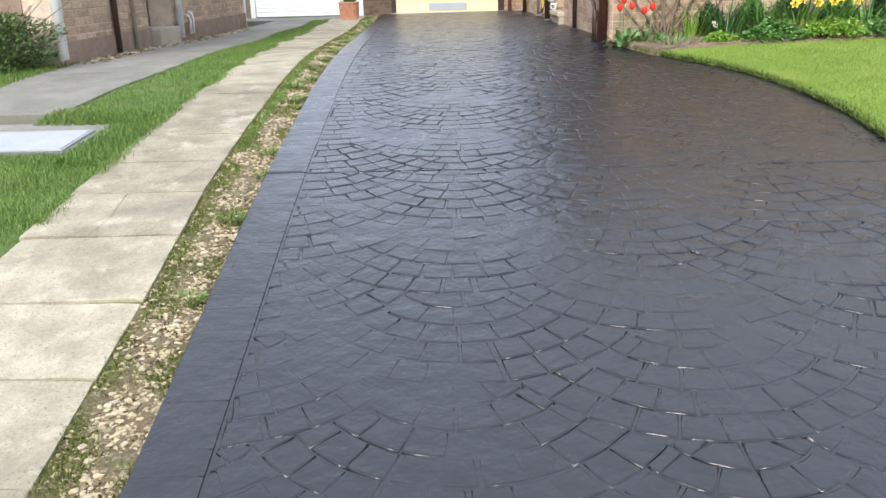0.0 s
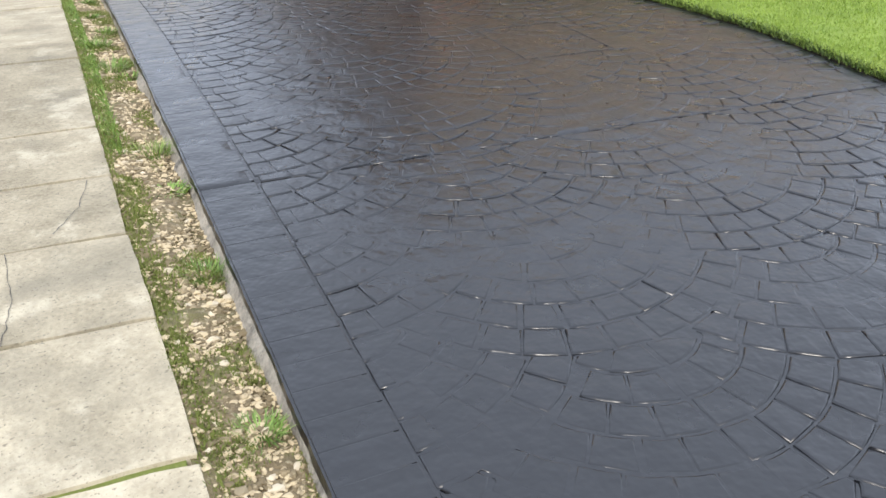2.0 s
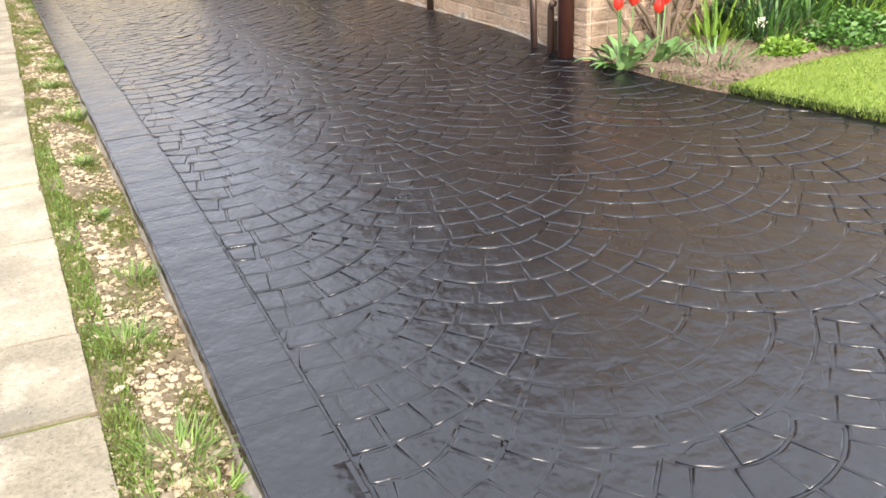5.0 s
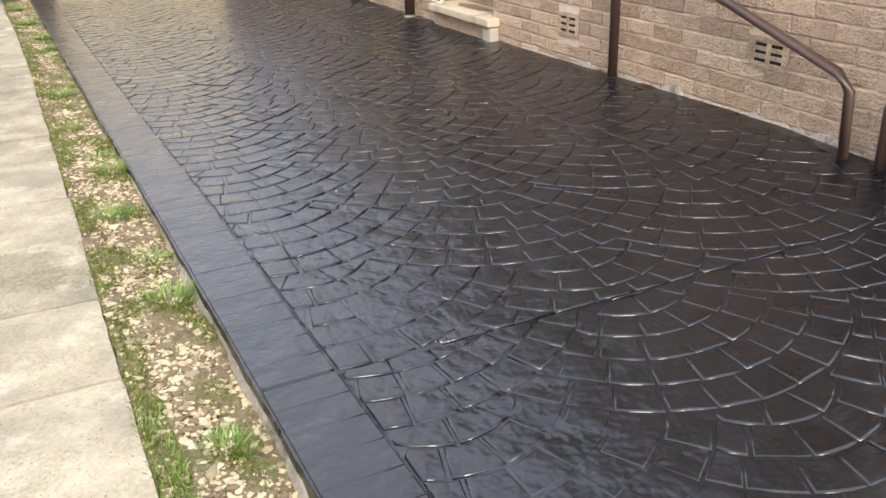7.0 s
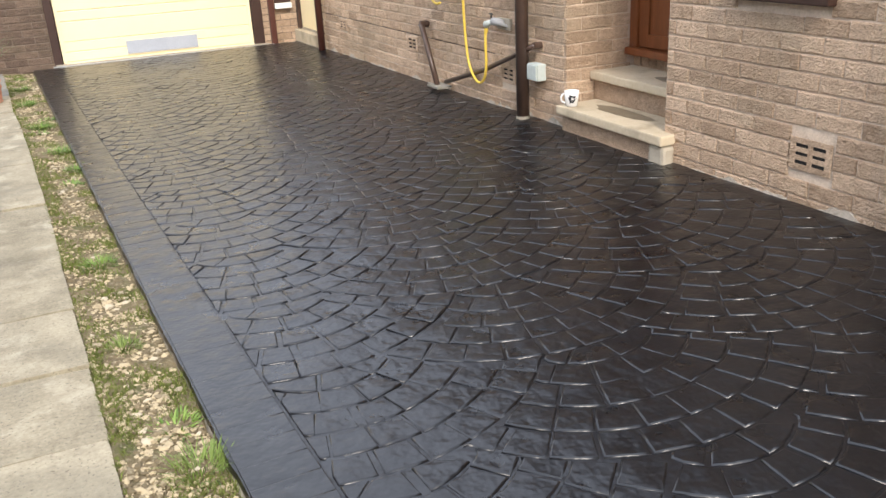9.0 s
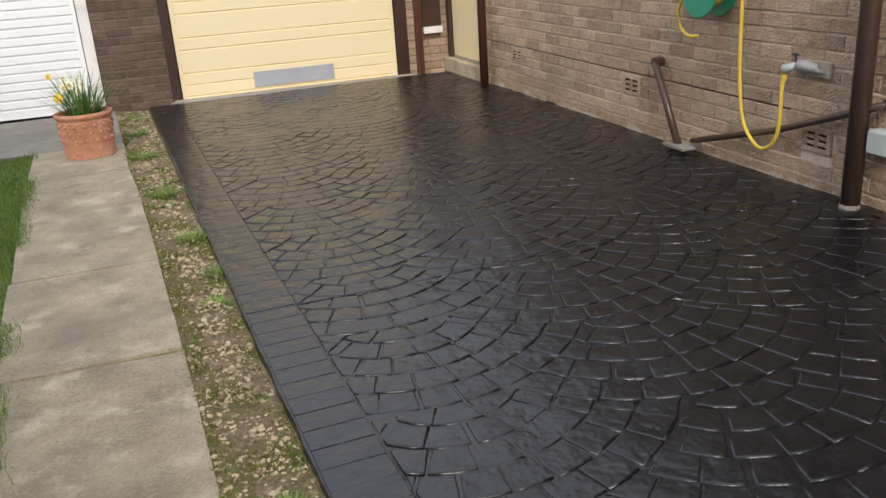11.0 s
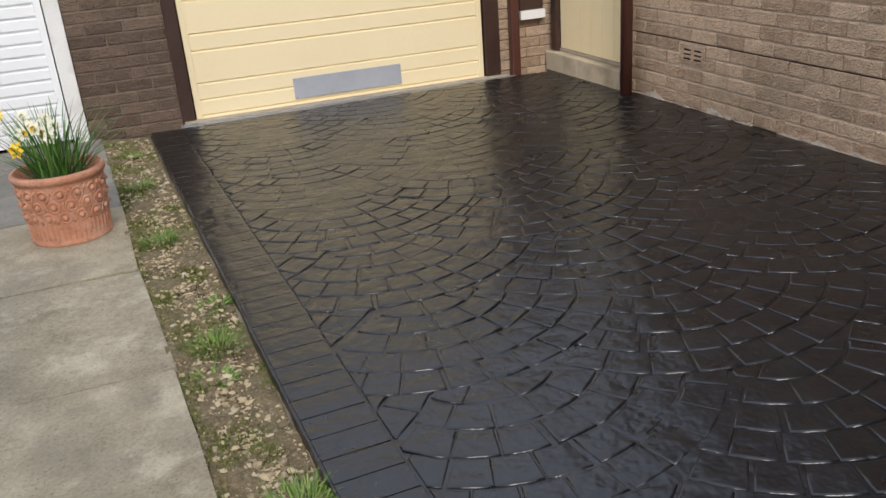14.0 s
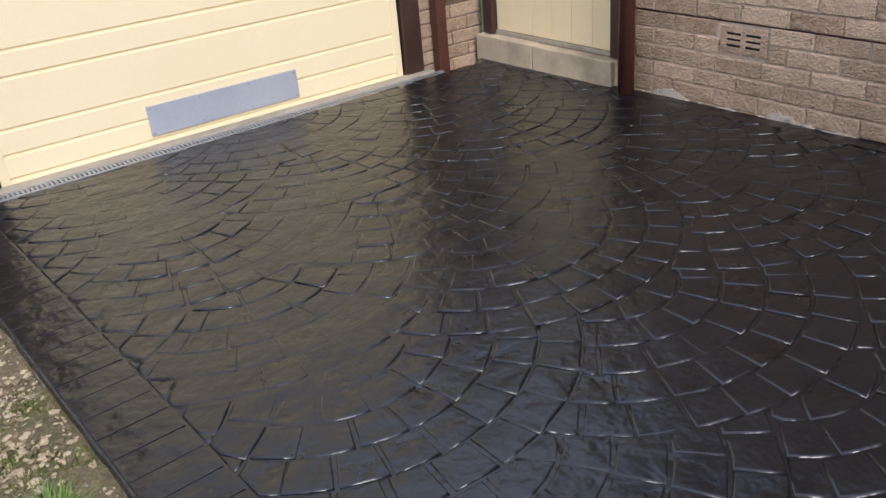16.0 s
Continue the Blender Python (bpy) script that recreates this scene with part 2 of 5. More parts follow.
def add_box(bm, x0, x1, y0, y1, z0, z1, bevel=0.0, m=None):
    r = bmesh.ops.create_cube(bm, size=1.0)
    vs = r["verts"]
    for v in vs:
        v.co = Vector(((x0 + x1) / 2 + v.co.x * (x1 - x0), (y0 + y1) / 2 + v.co.y * (y1 - y0), (z0 + z1) / 2 + v.co.z * (z1 - z0)))
    if m is not None:
        bmesh.ops.transform(bm, matrix=m, verts=vs)
    if bevel:
        es = list({e for v in vs for e in v.link_edges})
        bmesh.ops.bevel(bm, geom=es, offset=bevel, segments=2, affect="EDGES", profile=0.6)
    return bm


def box(x0, x1, y0, y1, z0, z1, bevel=0.0):
    return add_box(bmesh.new(), x0, x1, y0, y1, z0, z1, bevel)


def tube(points, radius, seg=10, closed_ends=True):
    """A round tube along a list of points."""
    pts = [Vector(p) for p in points]
    verts, faces = [], []
    up = Vector((0.13, 0.27, 0.95)).normalized()
    for i, p in enumerate(pts):
        d = (pts[min(i + 1, len(pts) - 1)] - pts[max(i - 1, 0)]).normalized()
        a = d.cross(up).normalized()
        b = d.cross(a).normalized()
        r = radius[i] if isinstance(radius, (list, tuple)) else radius
        for k in range(seg):
            w = 2 * math.pi * k / seg
            verts.append(p + a * math.cos(w) * r + b * math.sin(w) * r)
    for i in range(len(pts) - 1):
        for k in range(seg):
            faces.append((i * seg + k, i * seg + (k + 1) % seg, (i + 1) * seg + (k + 1) % seg, (i + 1) * seg + k))
    if closed_ends:
        faces.append(tuple(range(seg))[::-1])
        faces.append(tuple(range((len(pts) - 1) * seg, len(pts) * seg)))
    return verts, faces


def lathe(profile, seg=32, at=(0, 0, 0)):
    """Turns (radius, height) pairs about the upright axis."""
    verts, faces = [], []
    for r, z in profile:
        for k in range(seg):
            w = 2 * math.pi * k / seg
            verts.append((at[0] + r * math.cos(w), at[1] + r * math.sin(w), at[2] + z))
    for i in range(len(profile) - 1):
        for k in range(seg):
            faces.append((i * seg + k, i * seg + (k + 1) % seg, (i + 1) * seg + (k + 1) % seg, (i + 1) * seg + k))
    return verts, faces


def merge(*pieces):
    verts, faces = [], []
    for v, f in pieces:
        o = len(verts)
        verts += list(v)
        faces += [tuple(i + o for i in q) for q in f]
    return verts, faces


# ---- the lie of the ground ----
GROUND_Y = np.array([-60, -4, 0, 3.4, 3.76, 4.1, 4.37, 4.76, 5.05, 5.3, 6.47, 6.7, 7.0, 8, 9, 10.3, 11.2, 12.2, 15, 17, 19.4, 90])
GROUND_Z = np.array([-1.7, -1.3, -.84, -.41, -.35, -.305, -.272, -.23, -.192, -.168, -.08, -.06, -.03, .02, .045, .05, .036, .022, .006, .01, .012, .012])
FINE_Y = np.arange(-20, 40, 0.05)
_z = np.interp(FINE_Y, GROUND_Y, GROUND_Z)
FINE_Z = np.convolve(np.pad(_z, 12, mode="edge"), np.ones(25) / 25, mode="valid")


def zg(y):
    return float(np.interp(y, FINE_Y, FINE_Z))


def zx(x, y):
    """The ground with its fall away from the house wall."""
    k = float(np.interp(y, [8.5, 10, 14, 17, 19.3], [0, 1, 1, 0.6, 0.2]))
    return zg(y) + 0.028 * max(0.0, x - 0.9) * k


EDGE_X, EDGE_Y, EDGE_K = 0.811, 2.87, 0.0458


def drive_left(y):
    return EDGE_X - EDGE_K * (y - EDGE_Y)


def slab_right(y):
    return float(np.interp(y, [-20, 2.87, 3.82, 4.4, 5.4, 7.1, 8.1, 9.1, 10.5, 11.4, 13.2, 14.36, 15.5, 16.5, 17.2, 18.1, 20],
                           [1.5, 0.578, 0.535, 0.498, 0.432, 0.352, 0.295, 0.24, 0.194, 0.156, 0.082, 0.036, -0.027, -0.08, -0.142, -0.172, -0.27]))


def slab_left(y):
    return float(np.interp(y, [-4, 4.2, 5.65, 6.8, 8, 11, 15, 16.1, 18], [0.05, -0.14, -0.15, -0.19, -0.22, -0.38, -0.63, -0.70, -0.80]))


def gravel_z(x, y):
    a, b = slab_right(y), drive_left(y)
    return zg(y) - 0.022 - float(np.interp(y, [2.5, 4.5, 6, 9.5, 11.5], [0.034, 0.052, 0.054, 0.044, 0.02])) * min(1.0, max(0.0, (x - a) / (b - a)))


WALL_X = 3.02
LAWN_Y = [-20, 2, 4, 5.3, 6.0, 6.7, 7.2, 7.6, 8.0, 8.3, 8.66, 9.0, 9.3]
LAWN_X = [3.8, 3.75, 3.74, 3.78, 3.84, 3.79, 3.69, 3.56, 3.40, 3.30, 3.17, 3.11, 3.03]


def drive_right(y):
    return float(np.interp(y, LAWN_Y, LAWN_X)) if y < 9.3 else WALL_X


def sheet(name, left, right, y0, y1, mat, dz=0.0, dy=0.25, nx=4, parent=None, rough=0.0, skirt=0.0):
    """A strip of ground between two lines that follows the lie of the land."""
    ys = np.linspace(y0, y1, max(2, int(round((y1 - y0) / dy)) + 1))
    verts, faces = [], []
    for y in ys:
        a, b = left(y), right(y)
        for k in range(nx + 1):
            x = a + (b - a) * k / nx
            h = rough * noise.noise(Vector((x * 5, y * 5, 3.1))) if rough else 0
            verts.append((x, y, zx(x, y) + dz + h))
    w = nx + 1
    for i in range(len(ys) - 1):
        for k in range(nx):
            faces.append((i * w + k, i * w + k + 1, (i + 1) * w + k + 1, (i + 1) * w + k))
    if skirt:
        n0 = len(verts)
        loop = [i * w for i in range(len(ys))][::-1] + list(range(0, w))[1:] + [i * w + nx for i in range(1, len(ys))] + list(range((len(ys) - 1) * w, len(ys) * w))[::-1][1:-1]
        for i in loop:
            x, y, z = verts[i]
            verts.append((x, y, z - skirt))
        for j in range(len(loop)):
            k = (j + 1) % len(loop)
            faces.append((loop[j], n0 + j, n0 + k, loop[k]))
    return raw(name, verts, faces, mat, parent)


# ---- ground ----
gv, gf = [], []
gx = [-400, -60, -20, -8, -4, -2, 0, 2, 4.5, 8, 20, 60, 400]
gy = [-400, -60, -20] + [k * 0.5 - 6 for k in range(54)] + [40, 90, 400]
for y in gy:
    for x in gx:
        gv.append((x, y, zg(min(max(y, -19), 39)) - 0.10))
for i in range(len(gy) - 1):
    for k in range(len(gx) - 1):
        w = len(gx)
        gf.append((i * w + k, i * w + k + 1, (i + 1) * w + k + 1, (i + 1) * w + k))
tagged(raw("ground", gv, gf, "grass_base"), "rough grassy ground under and around the houses", "ground", kind="structure")

# ---- driveway ----
rng = np.random.default_rng(7)
BAND = 0.196
JOINTS = [5.09, 9.075, 14.17]
FAN_R, FAN_W, FAN_P = 0.72, 0.775, 0.59


def clip(poly, a, b, c):
    """Keeps the side of a polygon where a*x + b*y + c >= 0."""
    out = []
    for i in range(len(poly)):
        p, q = poly[i], poly[(i + 1) % len(poly)]
        dp, dq = a * p[0] + b * p[1] + c, a * q[0] + b * q[1] + c
        if dp >= 0:
            out.append(p)
        if (dp < 0) != (dq < 0):
            t = dp / (dp - dq)
            out.append((p[0] + (q[0] - p[0]) * t, p[1] + (q[1] - p[1]) * t))
    return out


def area(poly):
    return 0.5 * sum(poly[i][0] * poly[(i + 1) % len(poly)][1] - poly[(i + 1) % len(poly)][0] * poly[i][1] for i in range(len(poly)))


def axis_shift(y):
    return 0.0055 * (17 - y)


# each pour of the drive: its lowest and highest y, the y of one fan's centre, and the size of its stamps
POURS = [(0.6, JOINTS[0], 5.02, 0.91), (JOINTS[0], JOINTS[1], 7.566, 0.91), (JOINTS[1], 20.2, 17.76, 1.0)]


def fan_stones(low, high, centre, size):
    """The outlines of the stamped cobbles of one pour: scallops of rings, each lapping over the ones below it."""
    polys, gap = [], 0.0027
    neighbours = [(FAN_W, FAN_P / 2), (-FAN_W, FAN_P / 2), (0, FAN_P), (FAN_W, FAN_P * 1.5), (-FAN_W, FAN_P * 1.5)]
    for col in range(-2, 7):
        for row in range(-22, 24):
            cx, cy = FAN_W * (col - 1), FAN_P * row - (0 if col % 2 else FAN_P / 2)
            if not (low - 1 < centre + cy * size < high + 1):
                continue
            for ring in range(6):
                ro, ri = FAN_R - ring * 0.119 - gap, FAN_R - (ring + 1) * 0.119 + gap
                ri = max(ri, 0.012)
                rm = (ro + ri) / 2
                count = max(3, int(round(math.pi * 1.1 * rm / 0.118)))
                start = -math.pi * 1.05 + rng.uniform(0, 1) * math.pi / count
                for k in range(count):
                    a0, a1 = start + math.pi * 1.1 * k / count, start + math.pi * 1.1 * (k + 1) / count
                    j0, j1 = rng.normal(0, 0.004, 2)
                    pts = []
                    for r, sgn in ((ro, 1), (ri, -1)):
                        b0, b1 = a0 + (gap + j0) / r, a1 - (gap + j1) / r
                        if b1 <= b0:
                            b0 = b1 = (a0 + a1) / 2
                        arc = [(r * math.cos(b0 + (b1 - b0) * s / 3), r * math.sin(b0 + (b1 - b0) * s / 3)) for s in range(4)]
                        pts += arc if sgn > 0 else arc[::-1]
                    mx, my = rm * math.cos((a0 + a1) / 2), rm * math.sin((a0 + a1) / 2)
                    if any((mx - u) ** 2 + (my - v) ** 2 < (FAN_R - 0.02) ** 2 for u, v in neighbours):
                        continue
                    fixed = []
                    for px, py in pts:
                        for _ in range(2):
                            for u, v in neighbours:
                                d = math.hypot(px - u, py - v)
                                if d < FAN_R + gap:
                                    px, py = u + (px - u) * (FAN_R + gap) / d, v + (py - v) * (FAN_R + gap) / d
                        wx, wy = 1.547 + size * (cx + px), centre + size * (cy + py)
                        wx += 0.005 * noise.noise(Vector((wx * 9, wy * 9, 1))) + axis_shift(wy)
                        wy += 0.005 * noise.noise(Vector((wx * 9, wy * 9, 7)))
                        fixed.append((wx, wy))
                    polys.append(fixed)
    return polys


def trim_stone(poly):
    """Cuts a cobble at the borders and at the straight joints; gives the pieces left."""
    cy = sum(p[1] for p in poly) / len(poly)
    g = 0.003
    poly = clip(poly, 1, EDGE_K, -(EDGE_X + EDGE_K * EDGE_Y) - BAND - g)
    poly = clip(poly, 0, -1, 19.36)
    if not poly:
        return []
    if cy > 9.5:
        poly = clip(poly, -1, 0, WALL_X - 0.075)
    else:
        e = 0.1
        k = (drive_right(cy + e) - drive_right(cy - e)) / (2 * e)
        poly = clip(poly, -1, k, drive_right(cy) - k * cy - 0.012)
    pieces = [poly] if poly else []
    for j in JOINTS:
        nxt = []
        for p in pieces:
            ys = [q[1] for q in p] or [0]
            if min(ys) < j < max(ys):
                nxt += [clip(p, 0, 1, -j - 0.004), clip(p, 0, -1, j - 0.004)]
            else:
                nxt.append(p)
        pieces = nxt
    return [p for p in pieces if len(p) > 2 and abs(area(p)) > 0.0006]


def stone_mesh(poly):
    """A cobble with a worn, slightly domed and tilted top."""
    if area(poly) < 0:
        poly = poly[::-1]
    clean = [poly[0]]
    for p in poly[1:]:
        if math.hypot(p[0] - clean[-1][0], p[1] - clean[-1][1]) > 0.004:
            clean.append(p)
    if math.hypot(clean[0][0] - clean[-1][0], clean[0][1] - clean[-1][1]) < 0.004:
        clean.pop()
    n = len(clean)
    if n < 3:
        return None
    cx, cy = sum(p[0] for p in clean) / n, sum(p[1] for p in clean) / n
    tx, ty, up = rng.normal(0, 0.008), rng.normal(0, 0.008), rng.normal(0, 0.0006)
    verts = [(x, y, zx(x, y) - 0.009) for x, y in clean]
    for inset, drop in ((0.0016, 0.0042), (0.0044, 0.0014), (0.0085, 0.0)):
        for x, y in clean:
            d = math.hypot(x - cx, y - cy) or 1
            s = max(0.2, 1 - inset / d)
            qx, qy = cx + (x - cx) * s, cy + (y - cy) * s
            verts.append((qx, qy, zx(qx, qy) + up + tx * (qx - cx) + ty * (qy - cy) - drop))
    faces = []
    for lv in range(3):
        for i in range(n):
            k = (i + 1) % n
            faces.append((lv * n + i, lv * n + k, (lv + 1) * n + k, (lv + 1) * n + i))
    faces.append(tuple(range(3 * n, 4 * n)))
    return verts, faces


driveway = thing("driveway", "freshly sealed charcoal imprinted concrete driveway in a cobbled fan pattern", "driveway", kind="structure")
bed_v, bed_f = [], []
ys = sorted(list(np.arange(-8, 19.37, 0.06)) + [j + d for j in JOINTS for d in (-0.009, -0.004, 0.004, 0.009)])
for i, y in enumerate(ys):
    y = min(y, 19.36)
    a, b = drive_left(y) + 0.004, drive_right(y)
    cols = [a, a + 0.1, a + BAND - 0.024, a + BAND - 0.016, a + BAND + 0.010, a + BAND + 0.018]
    cols += [cols[-1] + (b - cols[-1]) * (k + 1) / 38 for k in range(38)]
    for k, x in enumerate(cols):
        worn = noise.noise(Vector((x * 2.2, y * 2.2, 6))) + 0.6 * noise.noise(Vector((x * 7, y * 7, 2)))
        fill = min(1, max(0, worn * 2.1 + (0.4 if y < 7 else 0.0 if y < 9 else -0.4 if y < 16 else 0.55 if y > 17.4 and x < 2.3 else -0.3)))
        cut = any(abs(y - j) < 0.006 for j in JOINTS)
        rim = 0.0004 + 0.0006 * max(0, noise.noise(Vector((3.3, y * 1.3, 4)))) if y < 13 else 0.0024
        bed_v.append((x, y, zx(x, y) - 0.008 if cut else zx(x, y) - (rim if k < 3 else 0.0055 if k < 5 else 0.0052 - 0.0043 * fill)))
    if i:
        bed_f += [((i - 1) * 44 + k, (i - 1) * 44 + k + 1, i * 44 + k + 1, i * 44 + k) for k in range(43)]
raw("bed", bed_v, bed_f, "drive", driveway, smooth=True)
edge_v, edge_f, lip_v, lip_f = [], [], [], []
ys = np.arange(-4, 19.36, 0.04)
for i, y in enumerate(ys):
    wob = 0.005 * noise.noise(Vector((0.3, y * 6, 1.7))) + 0.003 * noise.noise(Vector((0.3, y * 21, 1.7)))
    run = 0.034 + 0.016 * noise.noise(Vector((1.3, y * 4, 3.7))) + 0.014 * max(0, noise.noise(Vector((1.3, y * 23, 3.7))))
    x = drive_left(y)
    crumb = (0.05 if y < 11 else 0.015) * max(0, 0.3 + noise.noise(Vector((2.3, y * 3.1, 5.7)))) + 0.010 * noise.noise(Vector((5.3, y * 17, 5.7)))
    lip_v += [(x + 0.012, y, zg(y) - 0.0035), (x - 0.002 + wob, y, zg(y) - 0.009), (x - 0.005 + wob, y, zg(y) - run)]
    edge_v += [(x + 0.008, y, zg(y) - 0.012), (x - 0.002 + wob, y, zg(y) - run + 0.006), (x - 0.012 - crumb, y, zg(y) - 0.075), (x - 0.014 - crumb, y, zg(y) - 0.13)]
    if i:
        b, c = 4 * i, 3 * i
        edge_f += [(b - 4 + k, b + k, b + 1 + k, b - 3 + k) for k in range(3)]
        lip_f += [(c - 3 + k, c + k, c + 1 + k, c - 2 + k) for k in range(2)]
raw("raw_edge", edge_v, edge_f, "raw_edge", driveway, "rough bare concrete edge")
raw("edge_lip", lip_v, lip_f, "drive", driveway, "dark sealed lip of the edge")
# plain band along the house wall
sheet("wall_band", lambda y: WALL_X - 0.078, lambda y: WALL_X + 0.004, 9.2, 18.3, "drive", -0.001, 0.1, 4, driveway, rough=0.004)
sheet("corner_band", lambda y: 2.942, lambda y: 3.0, 18.3, 19.42, "drive", -0.001, 0.1, 3, driveway, rough=0.004)

# ---- paths, gravel and grass beside the drive ----
sv, sf = [], []
sys_y = np.arange(-4, 19.5, 0.05)
for i, y in enumerate(sys_y):
    a, b = slab_right(y) - 0.012, drive_left(y) + 0.003
    for k in range(11):
        x = a + (b - a) * k / 10
        sv.append((x, y, gravel_z(x, y) + 0.016 * noise.noise(Vector((x * 9, y * 9, 3.1))) + 0.008 * noise.noise(Vector((x * 31, y * 31, 1.1)))))
    if i:
        sf += [((i - 1) * 11 + k, (i - 1) * 11 + k + 1, i * 11 + k + 1, i * 11 + k) for k in range(10)]
sheet_gravel = raw("gravel_strip", sv, sf, "soil")
tagged(sheet_gravel, "strip of stony mossy soil between slabs and driveway", "gravel strip", kind="structure")


def scatter_pebbles(name, n, xr, y0, y1, dz, smin, smax, mat, label, patchy=True):
    verts, faces = [], []
    ico = [(0, 0, 1), (0.89, 0, 0.45), (0.28, 0.85, 0.45), (-0.72, 0.53, 0.45), (-0.72, -0.53, 0.45), (0.28, -0.85, 0.45),
           (0.72, 0.53, -0.45), (-0.28, 0.85, -0.45), (-0.89, 0, -0.45), (-0.28, -0.85, -0.45), (0.72, -0.53, -0.45)]
    tri = [(0, 1, 2), (0, 2, 3), (0, 3, 4), (0, 4, 5), (0, 5, 1), (1, 6, 2), (2, 7, 3), (3, 8, 4), (4, 9, 5), (5, 10, 1),
           (6, 7, 2), (7, 8, 3), (8, 9, 4), (9, 10, 5), (10, 6, 1)]
    ico = np.array(ico)
    made = 0
    while made < n:
        y = rng.uniform(y0, y1)
        a, b = xr(y)
        x = a + (b - a) * np.clip(rng.normal(0.53, 0.30), 0.02, 0.98)
        if patchy and noise.noise(Vector((x * 4, y * 2.2, 5))) < rng.uniform(-1.0, -0.05):
            continue
        made += 1
        if y > 12.5 and rng.uniform() < 0.55:
            continue
        s = smin + (smax - smin) * rng.beta(1.3, 4.0)
        pts = ico * (1 + rng.uniform(-0.42, 0.42, (11, 1))) * np.array([s, s * rng.uniform(0.55, 1), s * rng.uniform(0.35, 0.6)])
        w = rng.uniform(0, 6.3)
        c, q = math.cos(w), math.sin(w)
        o = len(verts)
        for p in pts:
            verts.append((x + p[0] * c - p[1] * q, y + p[0] * q + p[1] * c, (zg(y) if dz else gravel_z(x, y)) + dz + s * 0.18 + p[2]))
        faces += [(i + o, j + o, k + o) for i, j, k in tri]
    return tagged(raw(name, verts, faces, mat), label, "pebbles", kind="stuff")


scatter_pebbles("pebbles", 30000, lambda y: (slab_right(y) + 0.01, drive_left(y) - 0.02), 1.6, 19.4, 0, 0.004, 0.020, "pebble", "loose pale pebbles and chippings on the soil strip")
scatter_pebbles("chippings", 42000, lambda y: (slab_right(y), drive_left(y) - 0.01), 1.6, 19.4, 0, 0.002, 0.009, "pebble", "fine pale chippings on the soil strip", False)
scatter_pebbles("wall_pebbles", 700, lambda y: (-1.86, -1.62), 8.9, 15, -0.02, 0.012, 0.04, "pebble", "loose stones along the foot of the neighbouring wall")


def blades(name, n, place, mat, h0, h1, width, label, lean=0.5, category="grass"):
    verts, faces = [], []
    for _ in range(n):
        x, y, z = place()
        w, h = rng.uniform(0, 6.283), rng.uniform(h0, h1)
        a, l = rng.uniform(0, 6.283), h * rng.uniform(0.1, lean)
        dx, dy = math.cos(w) * width * 0.5, math.sin(w) * width * 0.5
        o = len(verts)
        mx, my = math.cos(a) * l * 0.4, math.sin(a) * l * 0.4
        verts += [(x - dx, y - dy, z), (x + dx, y + dy, z), (x + dx * 0.7 + mx, y + dy * 0.7 + my, z + h * 0.6), (x - dx * 0.7 + mx, y - dy * 0.7 + my, z + h * 0.6),
                  (x + math.cos(a) * l, y + math.sin(a) * l, z + h)]
        faces += [(o, o + 1, o + 2, o + 3), (o + 3, o + 2, o + 4)]
    return tagged(raw(name, verts, faces, mat), label, category, kind="stuff")


scatter_pebbles("stones", 520, lambda y: (slab_right(y) + 0.03, drive_left(y) - 0.03), 1.6, 19.4, 0, 0.011, 0.026, "pale_stone", "larger pale stones lying on the soil strip", False)
# concrete slab path
SLAB_JOINTS = [-1.1, -0.6, -0.1, 0.4, 0.9, 1.4, 1.9, 2.4, 2.9, 3.37, 3.83, 4.38, 4.88, 5.36, 5.9, 6.45, 7.05, 7.43, 8.11, 8.7, 9.31, 9.8, 10.31, 10.82, 11.4, 11.9, 12.42,
               13.0, 14.0, 15.03, 16.1, 17.0, 17.9]
slab_path = thing("slab_path", "worn pale concrete slab path with mossy joints", "path", kind="structure")
sheet("joint_bed", lambda y: slab_left(y) + 0.02, lambda y: slab_right(y) - 0.02, -1.1, 17.9, "moss", -0.022, 0.2, 2, slab_path)
for i in range(len(SLAB_JOINTS) - 1):
    y0, y1 = SLAB_JOINTS[i] + 0.007, SLAB_JOINTS[i + 1] - 0.007
    bm = bmesh.new()
    skew = rng.normal(0, 0.006)
    corner = [(slab_left(y0) + rng.normal(0, 0.008), y0 - skew), (slab_right(y0) + rng.normal(0, 0.003), y0 + skew), (slab_right(y1) + rng.normal(0, 0.003), y1 + skew), (slab_left(y1) + rng.normal(0, 0.008), y1 - skew)]
    dz = -0.012 + rng.normal(0, 0.003)
    quad = []
    for k in range(4):
        p, q = corner[k], corner[(k + 1) % 4]
        steps_n = 14 if k in (0, 2) else 8
        for s in range(steps_n):
            t = s / steps_n
            w = 0.005 * noise.noise(Vector(((p[0] + (q[0] - p[0]) * t) * 6, i * 3 + k, 2.2))) + 0.003 * noise.noise(Vector((t * 23, i * 3 + k, 7.2))) if s else 0
            quad.append((p[0] + (q[0] - p[0]) * t + (w if k in (1, 3) else 0), p[1] + (q[1] - p[1]) * t + (w if k in (0, 2) else 0)))
    top = [bm.verts.new((x, y, zg(y) + dz)) for x, y in quad]
    bot = [bm.verts.new((x, y, zg(y) - 0.12)) for x, y in quad]
    bm.faces.new(top)
    for k in range(len(top)):
        j = (k + 1) % len(top)
        bm.faces.new((bot[k], bot[j], top[j], top[k]))
    bmesh.ops.bevel(bm, geom=[e for e in bm.edges if e.verts[0] in top and e.verts[1] in top], offset=0.0035, segments=1, affect="EDGES")
    part("slab", bm, "slab", slab_path)


